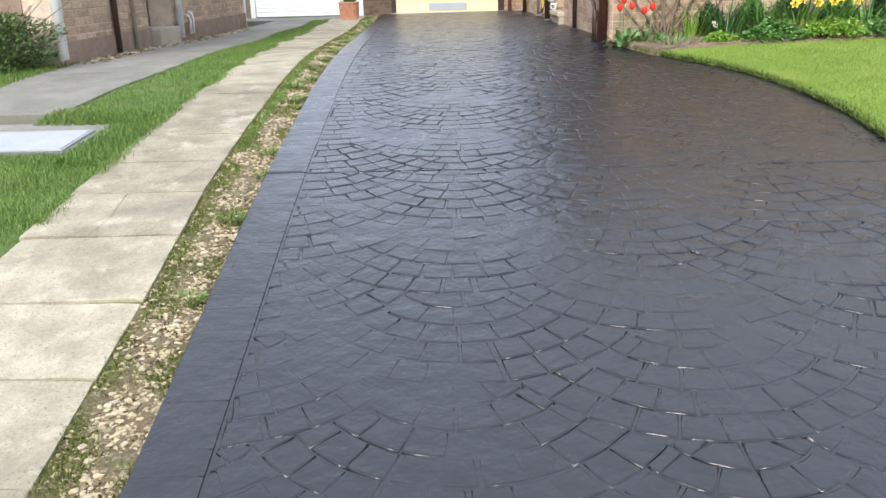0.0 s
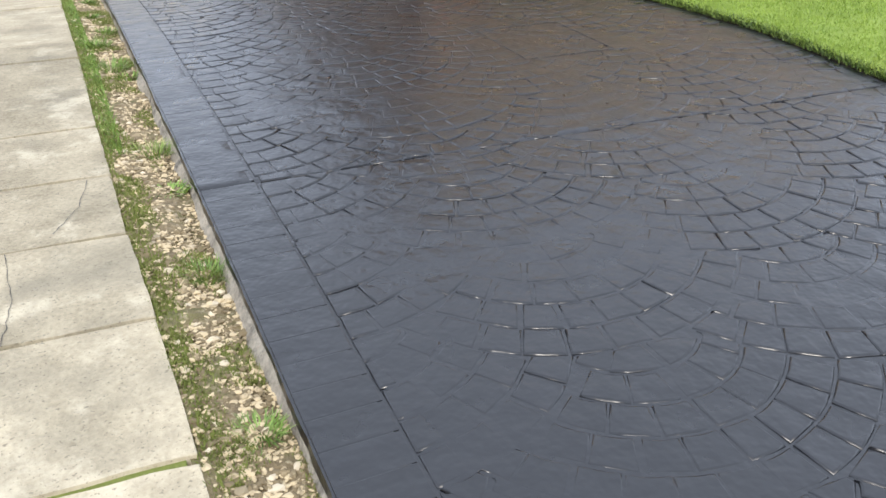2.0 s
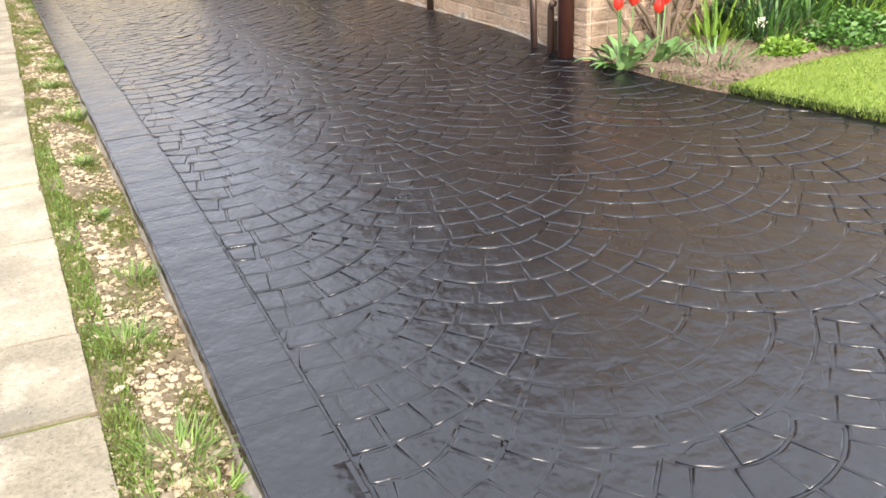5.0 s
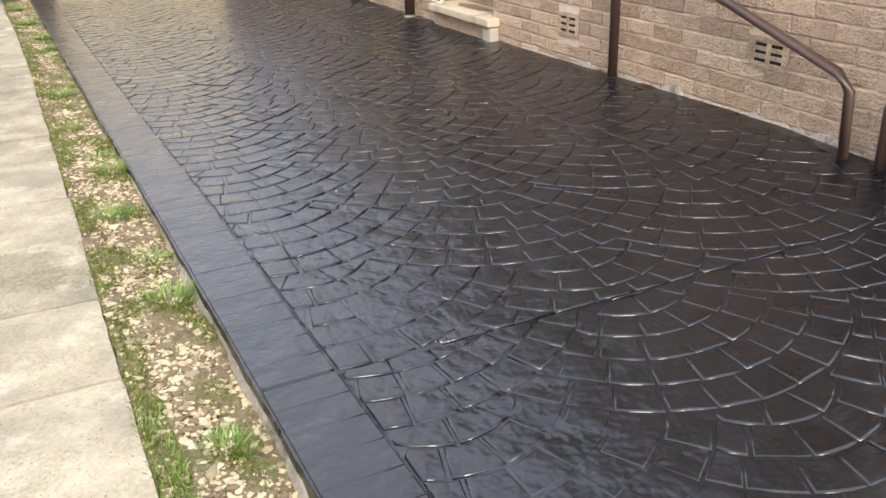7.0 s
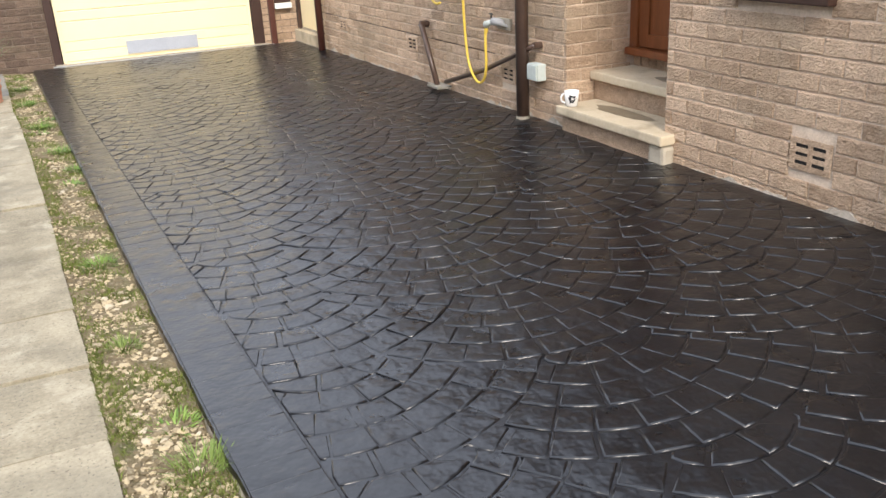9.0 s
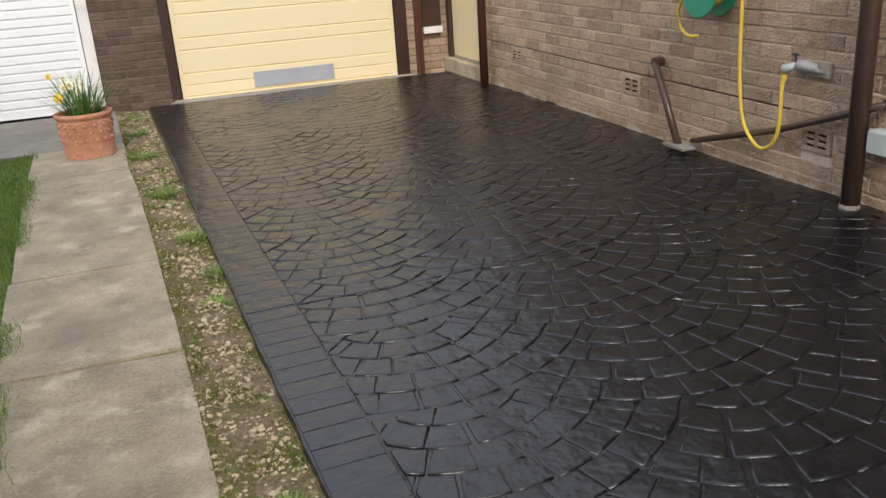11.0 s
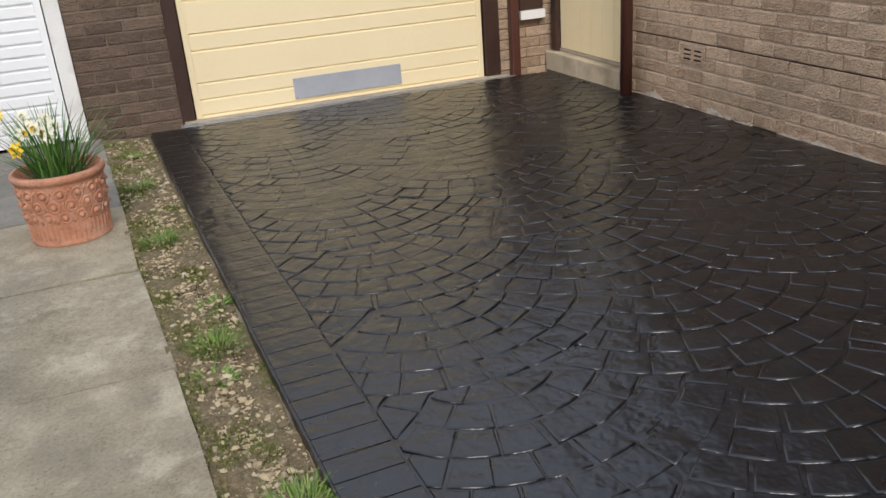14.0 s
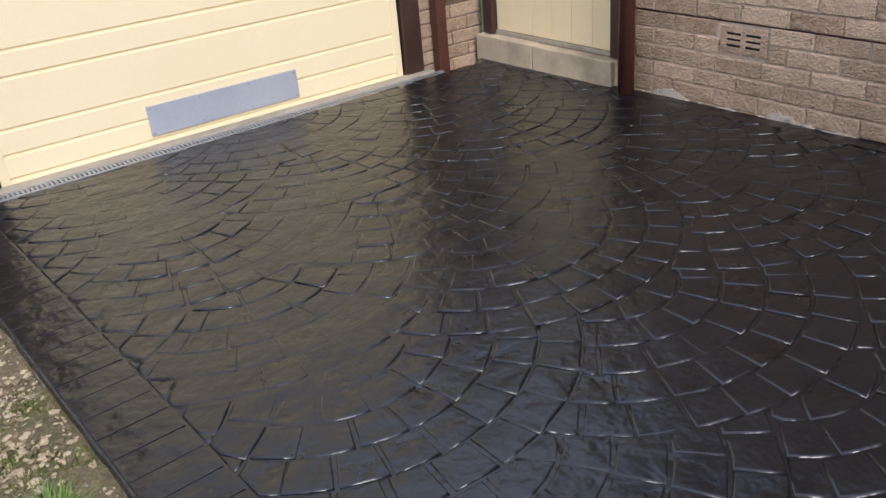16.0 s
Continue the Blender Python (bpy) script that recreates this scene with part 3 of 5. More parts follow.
def crack(points, width=0.0016):
    """A hairline crack that follows the slab's top."""
    v, f, pts = [], [], []
    for (xa, ya), (xb, yb) in zip(points[:-1], points[1:]):
        pts += [(xa + (xb - xa) * t / 8, ya + (yb - ya) * t / 8) for t in range(8)]
    pts.append(points[-1])
    for i, (x, y) in enumerate(pts):
        x, y = x + 0.008 * noise.noise(Vector((x * 25, y * 25, 3))), y + 0.008 * noise.noise(Vector((x * 25, y * 25, 8)))
        w = width * (0.4 + 0.6 * abs(noise.noise(Vector((x * 40, y * 40, 1)))))
        v += [(x - w, y + w, zg(y) - 0.0055), (x + w, y - w, zg(y) - 0.0055)]
        if i:
            f.append((2 * i - 2, 2 * i - 1, 2 * i + 1, 2 * i))
    return raw("crack", v, f, "groove", slab_path, "hairline crack across a slab")


crack([(0.13, 4.38), (0.15, 4.6), (0.12, 4.87)])
crack([(0.25, 4.95), (0.33, 5.12), (0.36, 5.33)])

# neighbour's path, apron and cover
def path2_left(y):
    return -1.84


def path2_right(y):
    return float(np.interp(y, [6.4, 7.7, 10, 14, 18], [-0.88, -0.87, -0.78, -0.95, -1.04])) + 0.04 * math.sin(y * 1.7)


neighbour_path = thing("neighbour_path", "grey concrete side path beside the neighbouring wall", "path", kind="structure")
for a, b in ((6.53, 8.2), (8.2, 9.9), (9.9, 11.6), (11.6, 13.3), (13.3, 15.0), (15.0, 16.6), (16.6, 17.92)):
    sheet("slab", path2_left, path2_right, a + 0.006, b - 0.006, "path", -0.02, 0.3, 4, neighbour_path, rough=0.006, skirt=0.09)
sheet("slab", lambda y: -1.9, lambda y: -0.42, 5.61, 6.28, "path", -0.02, 0.3, 3, neighbour_path, rough=0.004, skirt=0.09)
apron = sheet("garage_apron", lambda y: -2.75, lambda y: slab_right(y) + 0.0, 17.92, 19.5, "path", -0.018, 0.2, 6, rough=0.006, skirt=0.09)
tagged(apron, "grey concrete apron in front of the white garage", "apron", kind="structure")
cover = thing("access_cover", "pale ribbed metal access cover let into the concrete", "access cover")
bm = bmesh.new()
tilt = Matrix.Rotation(math.atan2(zg(6.1) - zg(5.6), 0.5), 4, "X")
mm = Matrix.Translation((-0.88, 5.85, zg(5.85) - 0.012)) @ tilt
add_box(bm, -0.36, 0.36, -0.22, 0.19, -0.012, 0.006, 0.003, mm)
part("lid", bm, "cover", cover)
for a, b, c, d in ((-0.38, 0.38, -0.245, -0.223), (-0.38, 0.38, 0.193, 0.215), (-0.38, -0.363, -0.223, 0.193), (0.363, 0.38, -0.223, 0.193)):
    part("frame_bar", add_box(bmesh.new(), a, b, c, d, -0.014, 0.004, 0.002, mm), "steel", cover)

# grass
strip = sheet("grass_verge", lambda y: path2_right(y) + 0.0, lambda y: slab_left(y) + 0.02, 6.28, 17.9, "grass_base", -0.035, 0.2, 4, rough=0.02)
tagged(strip, "narrow grass verge between the two concrete paths", "grass verge", kind="structure")
front = sheet("front_grass", lambda y: -7.0, lambda y: slab_left(y) + 0.02, -4, 5.62, "grass_base", -0.035, 0.25, 6, rough=0.02)
tagged(front, "uncut grass of the neighbouring front garden", "grass", kind="structure")
patch = sheet("grass_patch", lambda y: -0.44, lambda y: slab_left(y) + 0.02, 5.4, 6.3, "grass_base", -0.034, 0.1, 3, rough=0.02)
tagged(patch, "patch of grass between the access cover and the slabs", "grass", kind="structure")
side = sheet("side_grass", lambda y: -7.0, lambda y: -1.84, 6.28, 9.0, "grass_base", -0.03, 0.25, 6, rough=0.02)
tagged(side, "grass in front of the neighbouring house", "grass", kind="structure")


def in_strip(y0, y1, l, r, dz):
    def place():
        while True:
            y = rng.uniform(y0, y1)
            a, b = l(y), r(y)
            x = rng.uniform(a, b)
            if noise.noise(Vector((x * 3, y * 3, 9))) > rng.uniform(-1.0, 0.1) - 0.35:
                return x, y, zg(y) + dz
    return place


blades("verge_grass", 42000, in_strip(6.25, 17.9, lambda y: path2_right(y) - 0.03, lambda y: slab_left(y) + 0.04, -0.035), "grass", 0.008, 0.03, 0.0045, "fresh green grass on the verge between the paths", 0.8)
blades("front_garden_grass", 40000, in_strip(3.4, 5.64, lambda y: -2.1, lambda y: slab_left(y) + 0.04, -0.035), "grass", 0.008, 0.03, 0.0045, "fresh green grass beside the slab path", 0.8)
blades("tongue_grass", 3500, in_strip(6.22, 6.6, lambda y: -0.95, lambda y: slab_left(y) + 0.04, -0.03), "grass", 0.02, 0.06, 0.006, "grass creeping over the concrete", 0.8)
blades("patch_grass", 5200, in_strip(5.4, 6.3, lambda y: -0.46, lambda y: slab_left(y) + 0.04, -0.034), "grass", 0.02, 0.05, 0.0045, "fresh green grass beside the slab path", 0.8)
blades("side_lawn_grass", 14000, in_strip(6.4, 9.0, lambda y: -3.4, lambda y: -1.8, -0.03), "grass", 0.025, 0.06, 0.005, "grass in front of the neighbouring house", 0.8)


def slab_edge_spot():
    while True:
        y = rng.uniform(4.5, 17.9)
        x = slab_left(y) + rng.normal(0.0, 0.03)
        if noise.noise(Vector((0.5, y * 2.3, 4))) > rng.uniform(-0.1, 0.35):
            return x, y, zg(y) - 0.02


blades("edge_tufts", 8000, slab_edge_spot, "grass", 0.015, 0.05, 0.004, "grass tufts creeping over the slab edge", 1.1)


def moss_spot():
    while True:
        y = rng.uniform(2, 19.3)
        if y > 12 and rng.uniform() < 0.55:
            continue
        a, b = slab_right(y), drive_left(y)
        x = rng.uniform(a, b)
        edge = (0.75 if 5.8 < y < 9 else 0.45) * max(0, 1 - (x - a) / 0.11)
        if noise.noise(Vector((x * 7, y * 4.2, 12))) + edge > rng.uniform(0.02, 0.3):
            return x, y, gravel_z(x, y) - 0.004


blades("moss_tufts", 62000, moss_spot, "moss", 0.007, 0.024, 0.0045, "patches of olive moss on the soil strip", 1.0, "moss")
blades("gravel_grass", 3600, in_strip(5.6, 9.2, lambda y: slab_right(y) + 0.0, lambda y: slab_right(y) + 0.075, -0.03), "weed_leaf", 0.008, 0.03, 0.004, "thin grass and moss along the slab edge", 0.9)


def lawn_edge(y):
    return drive_right(y) + 0.015


def bed_front(x):
    return float(np.interp(x, [3.0, 3.3, 3.45, 3.6, 4.0, 4.6, 5.4, 9.0], [8.28, 8.28, 8.34, 8.38, 8.42, 8.4, 8.36, 8.3]))


def bed_edge(x):
    return max(bed_front(x), float(np.interp(x, [3.03, 3.11, 3.17, 3.30, 3.40], [9.3, 9.0, 8.66, 8.3, 8.0])))


lv, lf = [], []
lys = np.arange(-6, 9.3, 0.15)
for y in lys:
    a = lawn_edge(y)
    for k in range(15):
        x = a + (11 - a) * (k / 14) ** 1.7
        lv.append((x, y, zg(y) + 0.03 + 0.012 * noise.noise(Vector((x * 2, y * 2, 2))) + min(0.06, (x - a) * 0.03)))
for i in range(len(lys) - 1):
    for k in range(14):
        lf.append((i * 15 + k, i * 15 + k + 1, (i + 1) * 15 + k + 1, (i + 1) * 15 + k))
# side face of the lawn, coloured dark to stand for the shadow there
ev, ef = [], []
for i, y in enumerate(lys):
    x, _, z = lv[i * 15]
    ev += [(x + 0.02, y, z - 0.004), (x + 0.004, y, zg(y) - 0.03)]
    if i:
        ef.append((2 * i - 2, 2 * i - 1, 2 * i + 1, 2 * i))
tagged(raw("lawn_edge", ev, ef, "shaded_soil"), "cut soil edge of the lawn, its shadow put into a dark colour", "lawn edge", kind="structure")
lawn = tagged(raw("lawn", lv, lf, "lawn_base"), "bright mown front lawn with a curved edge", "lawn", kind="structure")


def on_lawn():
    while True:
        y = rng.uniform(4.2, 9.1)
        a = lawn_edge(y)
        x = a - 0.01 + (8.0 - a) * rng.beta(1, 1.8)
        if y < bed_front(x) + 0.04:
            return x, y, zg(y) + 0.03 + min(0.06, (x - a) * 0.03)


blades("lawn_grass", 90000, on_lawn, "lawn", 0.008, 0.022, 0.005, "short bright green lawn grass", 0.9)


def on_lawn_edge():
    y = rng.uniform(4.2, 9.15)
    return lawn_edge(y) + rng.uniform(-0.012, 0.03), y, zg(y) + rng.uniform(-0.004, 0.026)


# overhanging blades carry the lawn edge's shade in their colour
blades("lawn_edge_grass", 9000, on_lawn_edge, "lawn_rim", 0.012, 0.034, 0.006, "grass hanging over the lawn edge, darkened for the edge shadow", 1.3)

# flower bed soil
bv, bf = [], []
bxs = np.linspace(3.04, 9.0, 48)
for x in bxs:
    f = min(bed_edge(x), 9.1)
    for k in range(9):
        y = f + (9.2 - f) * (0.0 if k == 0 else 0.03 if k == 1 else k / 8)
        bv.append((x, y, zg(y) + (-0.06 if k == 0 else 0.04 if k == 1 else 0.05) + min(0.06, (x - 3.04) * 0.03) + 0.02 * noise.noise(Vector((x * 6, y * 6, 0))) + 0.03 * k / 8))
for i in range(47):
    for k in range(8):
        bf.append((i * 9 + k, (i + 1) * 9 + k, (i + 1) * 9 + k + 1, i * 9 + k + 1))
tagged(raw("flower_bed", bv, bf, "earth"), "crumbly brown soil of the flower bed below the house", "flower bed", kind="structure")
road = sheet("street_road", lambda y: -60, lambda y: 60, -16, -8, "asphalt", -0.04, 1.0, 4)
tagged(road, "grey asphalt street behind the drive", "road", kind="structure")


def crumbs(name, n, smin, smax):
    verts, faces = [], []
    for _ in range(n):
        x = 3.05 + 5.5 * rng.beta(1, 2.2)
        f = min(bed_edge(x), 9.0)
        y = rng.uniform(f + 0.03, 9.13)
        s = smin + (smax - smin) * rng.beta(1.2, 4)
        z = zg(y) + 0.050 + min(0.06, (x - 3.04) * 0.03) + 0.03 * (y - f) / (9.2 - f)
        o, w = len(verts), rng.uniform(0, 6.3)
        for k in range(5):
            r = s * rng.uniform(0.7, 1.2)
            verts.append((x + r * math.cos(w + k * 1.257), y + r * math.sin(w + k * 1.257), z - 0.2 * s))
        verts.append((x, y, z + s * rng.uniform(0.5, 1.0)))
        faces += [(o + k, o + (k + 1) % 5, o + 5) for k in range(5)]
    return tagged(raw(name, verts, faces, "earth"), "loose crumbs of brown soil on the flower bed", "soil", kind="stuff")


crumbs("soil_crumbs", 7000, 0.005, 0.026)

# ---- house, garages and neighbour: walls ----
ALC0, ALC1 = 12.63, 13.56
WALL_END, CORNER = 18.42, 9.14
mb = 0.006
wall_east = thing("wall_1", "rough buff brick side wall of the house", "wall", kind="structure")
bm = bmesh.new()
add_box(bm, WALL_X + mb, WALL_X + 0.28, CORNER + mb, ALC0, -0.7, 2.6)
add_box(bm, WALL_X + mb, WALL_X + 0.28, ALC1 + mb, WALL_END, -0.7, 2.6)
add_box(bm, WALL_X + mb, WALL_X + 0.28, ALC0, ALC1 + mb, 2.25, 2.6)
part("mortar_core", bm, "mortar", wall_east)
wall_front = thing("wall_3", "rough buff brick front wall behind the flower bed", "wall", kind="structure")
part("mortar_core", box(WALL_X + 0.285, 9.0, CORNER + mb, CORNER + 0.28, -0.7, 2.6), "mortar", wall_front)
alcove = thing("wall_4", "buff brick return wall of the doorway recess", "wall", kind="structure")
bm = box(WALL_X + 0.29, 3.9, ALC1 + mb, ALC1 + 0.2, -0.3, 2.25)
part("mortar_core", bm, "mortar", alcove)
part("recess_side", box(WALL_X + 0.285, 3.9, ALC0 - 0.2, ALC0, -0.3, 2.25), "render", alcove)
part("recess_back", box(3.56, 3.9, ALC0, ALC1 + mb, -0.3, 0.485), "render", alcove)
tagged(part("ceiling_1", box(WALL_X + 0.02, 3.9, ALC0, ALC1, 2.26, 2.3), "white"), "white soffit of the doorway recess", "ceiling", kind="structure")
wall_back = part("wall_5", box(8.7, 9.0, CORNER + 0.3, WALL_END, -0.7, 2.6), "render")
tagged(wall_back, "far side wall of the house", "wall", kind="structure")
wall_rear = part("wall_6", box(WALL_X + 0.3, 8.7, WALL_END - 0.28, WALL_END, -0.7, 2.6), "render")
tagged(wall_rear, "rear wall of the house", "wall", kind="structure")
bm = bmesh.new()
rv = [bm.verts.new(p) for p in ((2.75, 8.9, 2.6), (9.3, 8.9, 2.6), (9.3, 18.5, 2.6), (2.75, 18.5, 2.6), (6.0, 12.0, 4.3), (6.0, 15.4, 4.3))]
for f in ((0, 1, 4), (1, 2, 5, 4), (2, 3, 5), (3, 0, 4, 5), (3, 2, 1, 0)):
    bm.faces.new([rv[k] for k in f])
tagged(part("roof_1", bm, "roof"), "brown tiled pitched roof of the house", "roof", kind="structure")

GY = 19.5
DL, DR = 0.365, 2.49
garage_wall = thing("wall_7", "brown brick front wall of the paired garages", "wall", kind="structure")
bm = bmesh.new()
add_box(bm, -0.31, 0.28, GY + mb, GY + 0.3, -0.5, 2.24)
add_box(bm, 2.61, 3.06, GY + mb, GY + 0.3, -0.5, 2.24)
add_box(bm, -6.0, -2.66, GY + mb, GY + 0.3, -0.5, 2.24)
add_box(bm, -2.66, -0.31, GY + mb, GY + 0.3, 2.14, 2.24)
add_box(bm, 0.28, 2.61, GY + mb, GY + 0.3, 2.14, 2.24)
part("mortar_core", bm, "mortar_brown", garage_wall)
tagged(part("wall_8", box(-6.0, 2.95, 24.2, 24.5, -0.5, 2.24), "render"), "rear wall of the garages", "wall", kind="structure")
tagged(part("wall_9", box(2.65, 2.95, GY + 0.3, 24.2, -0.5, 2.24), "render"), "end wall of the garages", "wall", kind="structure")
tagged(part("wall_10", box(-6.0, -5.7, GY + 0.3, 24.2, -0.5, 2.24), "render"), "end wall of the garages", "wall", kind="structure")
tagged(part("roof_2", box(-6.2, 3.0, GY - 0.08, 24.6, 2.24, 2.38), "brown"), "flat roof of the garages with a dark fascia", "roof", kind="structure")

NX = -1.86
NE0, NE1 = 11.05, 11.9
neighbour_wall = thing("wall_11", "buff brick side wall of the neighbouring house", "wall", kind="structure")
bm = bmesh.new()
add_box(bm, NX - 0.28, NX - mb, 8.75 + mb, NE0, -0.7, 2.6)
add_box(bm, NX - 0.28, NX - mb, NE1, 15.6, -0.7, 2.6)
add_box(bm, NX - 0.28, NX - mb, NE0, NE1, 2.2, 2.6)
part("mortar_core", bm, "mortar", neighbour_wall)
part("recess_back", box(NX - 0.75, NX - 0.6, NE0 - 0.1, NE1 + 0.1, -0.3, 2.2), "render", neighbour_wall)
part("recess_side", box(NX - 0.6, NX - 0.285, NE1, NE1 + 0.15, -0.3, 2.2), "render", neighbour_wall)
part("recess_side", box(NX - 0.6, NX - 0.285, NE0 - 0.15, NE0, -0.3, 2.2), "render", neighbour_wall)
tagged(part("wall_13", box(-8.0, NX - 0.285, 8.75, 9.0, -0.7, 2.6), "render"), "front wall of the neighbouring house", "wall", kind="structure")
tagged(part("wall_14", box(-8.0, NX - 0.285, 15.35, 15.6, -0.7, 2.6), "render"), "rear wall of the neighbouring house", "wall", kind="structure")
bm = bmesh.new()
rv = [bm.verts.new(p) for p in ((-8.3, 8.6, 2.6), (-1.74, 8.6, 2.6), (-1.74, 15.7, 2.6), (-8.3, 15.7, 2.6), (-5.0, 10.5, 4.0), (-5.0, 14.0, 4.0))]
for f in ((0, 1, 4), (1, 2, 5, 4), (2, 3, 5), (3, 0, 4, 5), (3, 2, 1, 0)):
    bm.faces.new([rv[k] for k in f])
tagged(part("roof_3", bm, "roof"), "brown tiled pitched roof of the neighbouring house", "roof", kind="structure")

# houses over the street, for the sky line behind the walker
for x0, h in ((-26, 5.6), (-12, 5.2), (3, 5.4), (16, 5.6)):
    far = thing("far_house", "plain brick house on the far side of the street", "house", (x0, -27, 0))
    part("wall", box(0, 9.5, 0, 7, -3, h), "render", far)
    bm = bmesh.new()
    rv = [bm.verts.new(p) for p in ((-0.3, -0.3, h), (9.8, -0.3, h), (9.8, 7.3, h), (-0.3, 7.3, h), (-0.3, 3.5, h + 2.2), (9.8, 3.5, h + 2.2))]
    for f in ((0, 1, 5, 4), (1, 2, 5), (2, 3, 4, 5), (3, 0, 4), (3, 2, 1, 0)):
        bm.faces.new([rv[k] for k in f])
    part("roof", bm, "roof", far)

# ---- garage doors ----


def ribbed_panel(x0, x1, z0, z1, y, grooves, depth=0.011, half=0.006):
    """A pressed door skin with level grooves."""
    zs = [z0]
    for g in grooves:
        zs += [g - half * 1.6, g - half * 0.4, g + half * 0.4, g + half * 1.6]
    zs.append(z1)
    verts, faces = [], []
    for i, z in enumerate(zs):
        d = depth if 0 < i < len(zs) - 1 and (i - 1) % 4 in (1, 2) else 0
        verts += [(x0, y + d, z), (x1, y + d, z)]
        if i:
            b = 2 * i
            faces.append((b - 2, b - 1, b + 1, b))
    return verts, faces


def garage_door(label, x0, x1, mat, grooves, name="door_1", depth=0.011, half=0.006):
    door = thing(name, label, "garage door", ((x0 + x1) / 2, GY, 0), kind="structure")
    inv = Matrix.Translation((-(x0 + x1) / 2, -GY, 0))
    v, f = ribbed_panel(x0 + 0.045, x1 - 0.045, 0.022, 2.09, GY + 0.012, grooves, depth, half)
    raw("skin", [inv @ Vector(p) for p in v], f, mat, door)
    bm = bmesh.new()
    for b in ((x0 + 0.008, x0 + 0.048, GY + 0.006, GY + 0.05, 0.014, 2.1), (x1 - 0.048, x1 - 0.008, GY + 0.006, GY + 0.05, 0.014, 2.1)):
        add_box(bm, *b, 0.003)
    add_box(bm, x0 + 0.048, x1 - 0.048, GY + 0.008, GY + 0.05, 0.012, 0.024, 0.002)
    add_box(bm, x0 + 0.048, x1 - 0.048, GY + 0.008, GY + 0.05, 2.088, 2.1, 0.002)
    bm.transform(inv)
    part("leaf_frame", bm, mat, door)
    part("backing", box(x0 + 0.02 + inv[0][3], x1 - 0.02 + inv[0][3], 0.055, 0.075, 0.012, 2.1), mat, door)
    return door


pairs = []
for k in range(7):
    pairs += [0.142 + 0.3215 * k, 0.251 + 0.3215 * k]
cream_door = garage_door("cream up-and-over garage door with ribbed panels and a dark frame", DL, DR, "cream", [0.037] + [z for z in pairs if z < 2.05], "door_1")
cx = -(DL + DR) / 2
part("kick_plate", box(1.05 + cx, 1.832 + cx, -0.0, 0.006, 0.062, 0.205, 0.002), "plate", cream_door, "grey galvanised repair plate")
for px in (1.065, 1.31, 1.57, 1.817):
    for pz in (0.075, 0.192):
        part("screw", box(px - 0.005 + cx, px + 0.005 + cx, -0.002, 0.001, pz - 0.005, pz + 0.005, 0.001), "steel", cream_door)
handle = part("handle", box(1.392 + cx, 1.418 + cx, -0.010, 0.004, 0.985, 1.075, 0.004), "brown", cream_door, "dark bronze door handle")
part("grip", box(1.398 + cx, 1.412 + cx, -0.045, -0.008, 1.02, 1.04, 0.004), "brown", handle)
for a, b in ((0.28, DL - 0.002), (DR + 0.002, 2.61)):
    part("frame_post", box(a + cx, b + cx, -0.02, 0.09, -0.02, 2.14, 0.004), "brown", cream_door, "dark brown timber post")
part("frame_head", box(0.28 + cx, 2.61 + cx, -0.02, 0.09, 2.102, 2.14, 0.004), "brown", cream_door)
white_garage = garage_door("white ribbed up-and-over garage door of the neighbour", -2.56, -0.405, "white_door", [0.02 + 0.0765 * k for k in range(1, 27)], "door_2", 0.02, 0.008)
cx = (2.56 + 0.405) / 2
for a, b in ((-2.66, -2.562), (-0.403, -0.31)):
    part("frame_post", box(a + cx, b + cx, -0.02, 0.09, -0.02, 2.14, 0.004), "white", white_garage)
part("frame_head", box(-2.66 + cx, -0.31 + cx, -0.02, 0.09, 2.102, 2.14, 0.004), "white", white_garage)

# drain in front of the cream door
drain = thing("drain_channel", "slotted grey steel drain channel along the garage threshold", "drain channel", (1.45, 19.4, zg(19.4)))
part("threshold", box(-1.16, 1.2, 0.035, 0.1, -0.05, 0.012, 0.004), "concrete", drain, "pale concrete threshold strip")
part("trough", box(-1.19, 1.25, -0.04, 0.034, -0.06, -0.012), "dark", drain)
part("rail", box(-1.19, 1.25, -0.042, -0.03, -0.05, 0.004, 0.001), "steel", drain)
part("rail", box(-1.19, 1.25, 0.022, 0.034, -0.05, 0.004, 0.001), "steel", drain)
bar_bm = box(-0.0055, 0.0055, -0.0295, 0.0215, -0.01, 0.003)
bar = part("bar", bar_bm, "steel", drain)
bar.location.x = -1.18
for k in range(1, 122):
    o = new("bar", bar.data)
    o.parent, o.location = drain, (-1.18 + 0.0199 * k, 0, 0)

# ---- corner by the gate ----
pier = part("post", box(2.682, 2.752, GY - 0.075, GY - 0.012, -0.02, 2.22, 0.012), "red_brown")
tagged(pier, "dark red-brown square post beside the garage door", "post")
panel = thing("side_panel", "dark brown timber panel over a low white-capped brick pier", "panel", (2.86, GY, 0))
part("board", box(-0.09, 0.10, -0.045, -0.015, 0.47, 2.2, 0.003), "brown", panel)
part("cap", box(-0.095, 0.105, -0.075, -0.012, 0.405, 0.468, 0.006), "white", panel, "white painted cap")
gate = thing("door_3", "cream painted timber side gate in a dark brown frame on a concrete step", "gate", (3.06, 18.9, 0), kind="structure")
for k in range(6):
    part("board", box(-0.012, 0.022, -0.43 + 0.147 * k, -0.43 + 0.147 * (k + 1) - 0.002, 0.185, 2.05, 0.002), "cream_wood", gate)
part("frame_post", box(-0.05, 0.04, 0.455, 0.53, 0.165, 2.12, 0.004), "brown", gate)
part("frame_post", box(-0.05, 0.04, -0.49, -0.435, 0.165, 2.12, 0.004), "brown", gate)
part("frame_head", box(-0.05, 0.04, -0.435, 0.455, 2.055, 2.12, 0.004), "brown", gate)
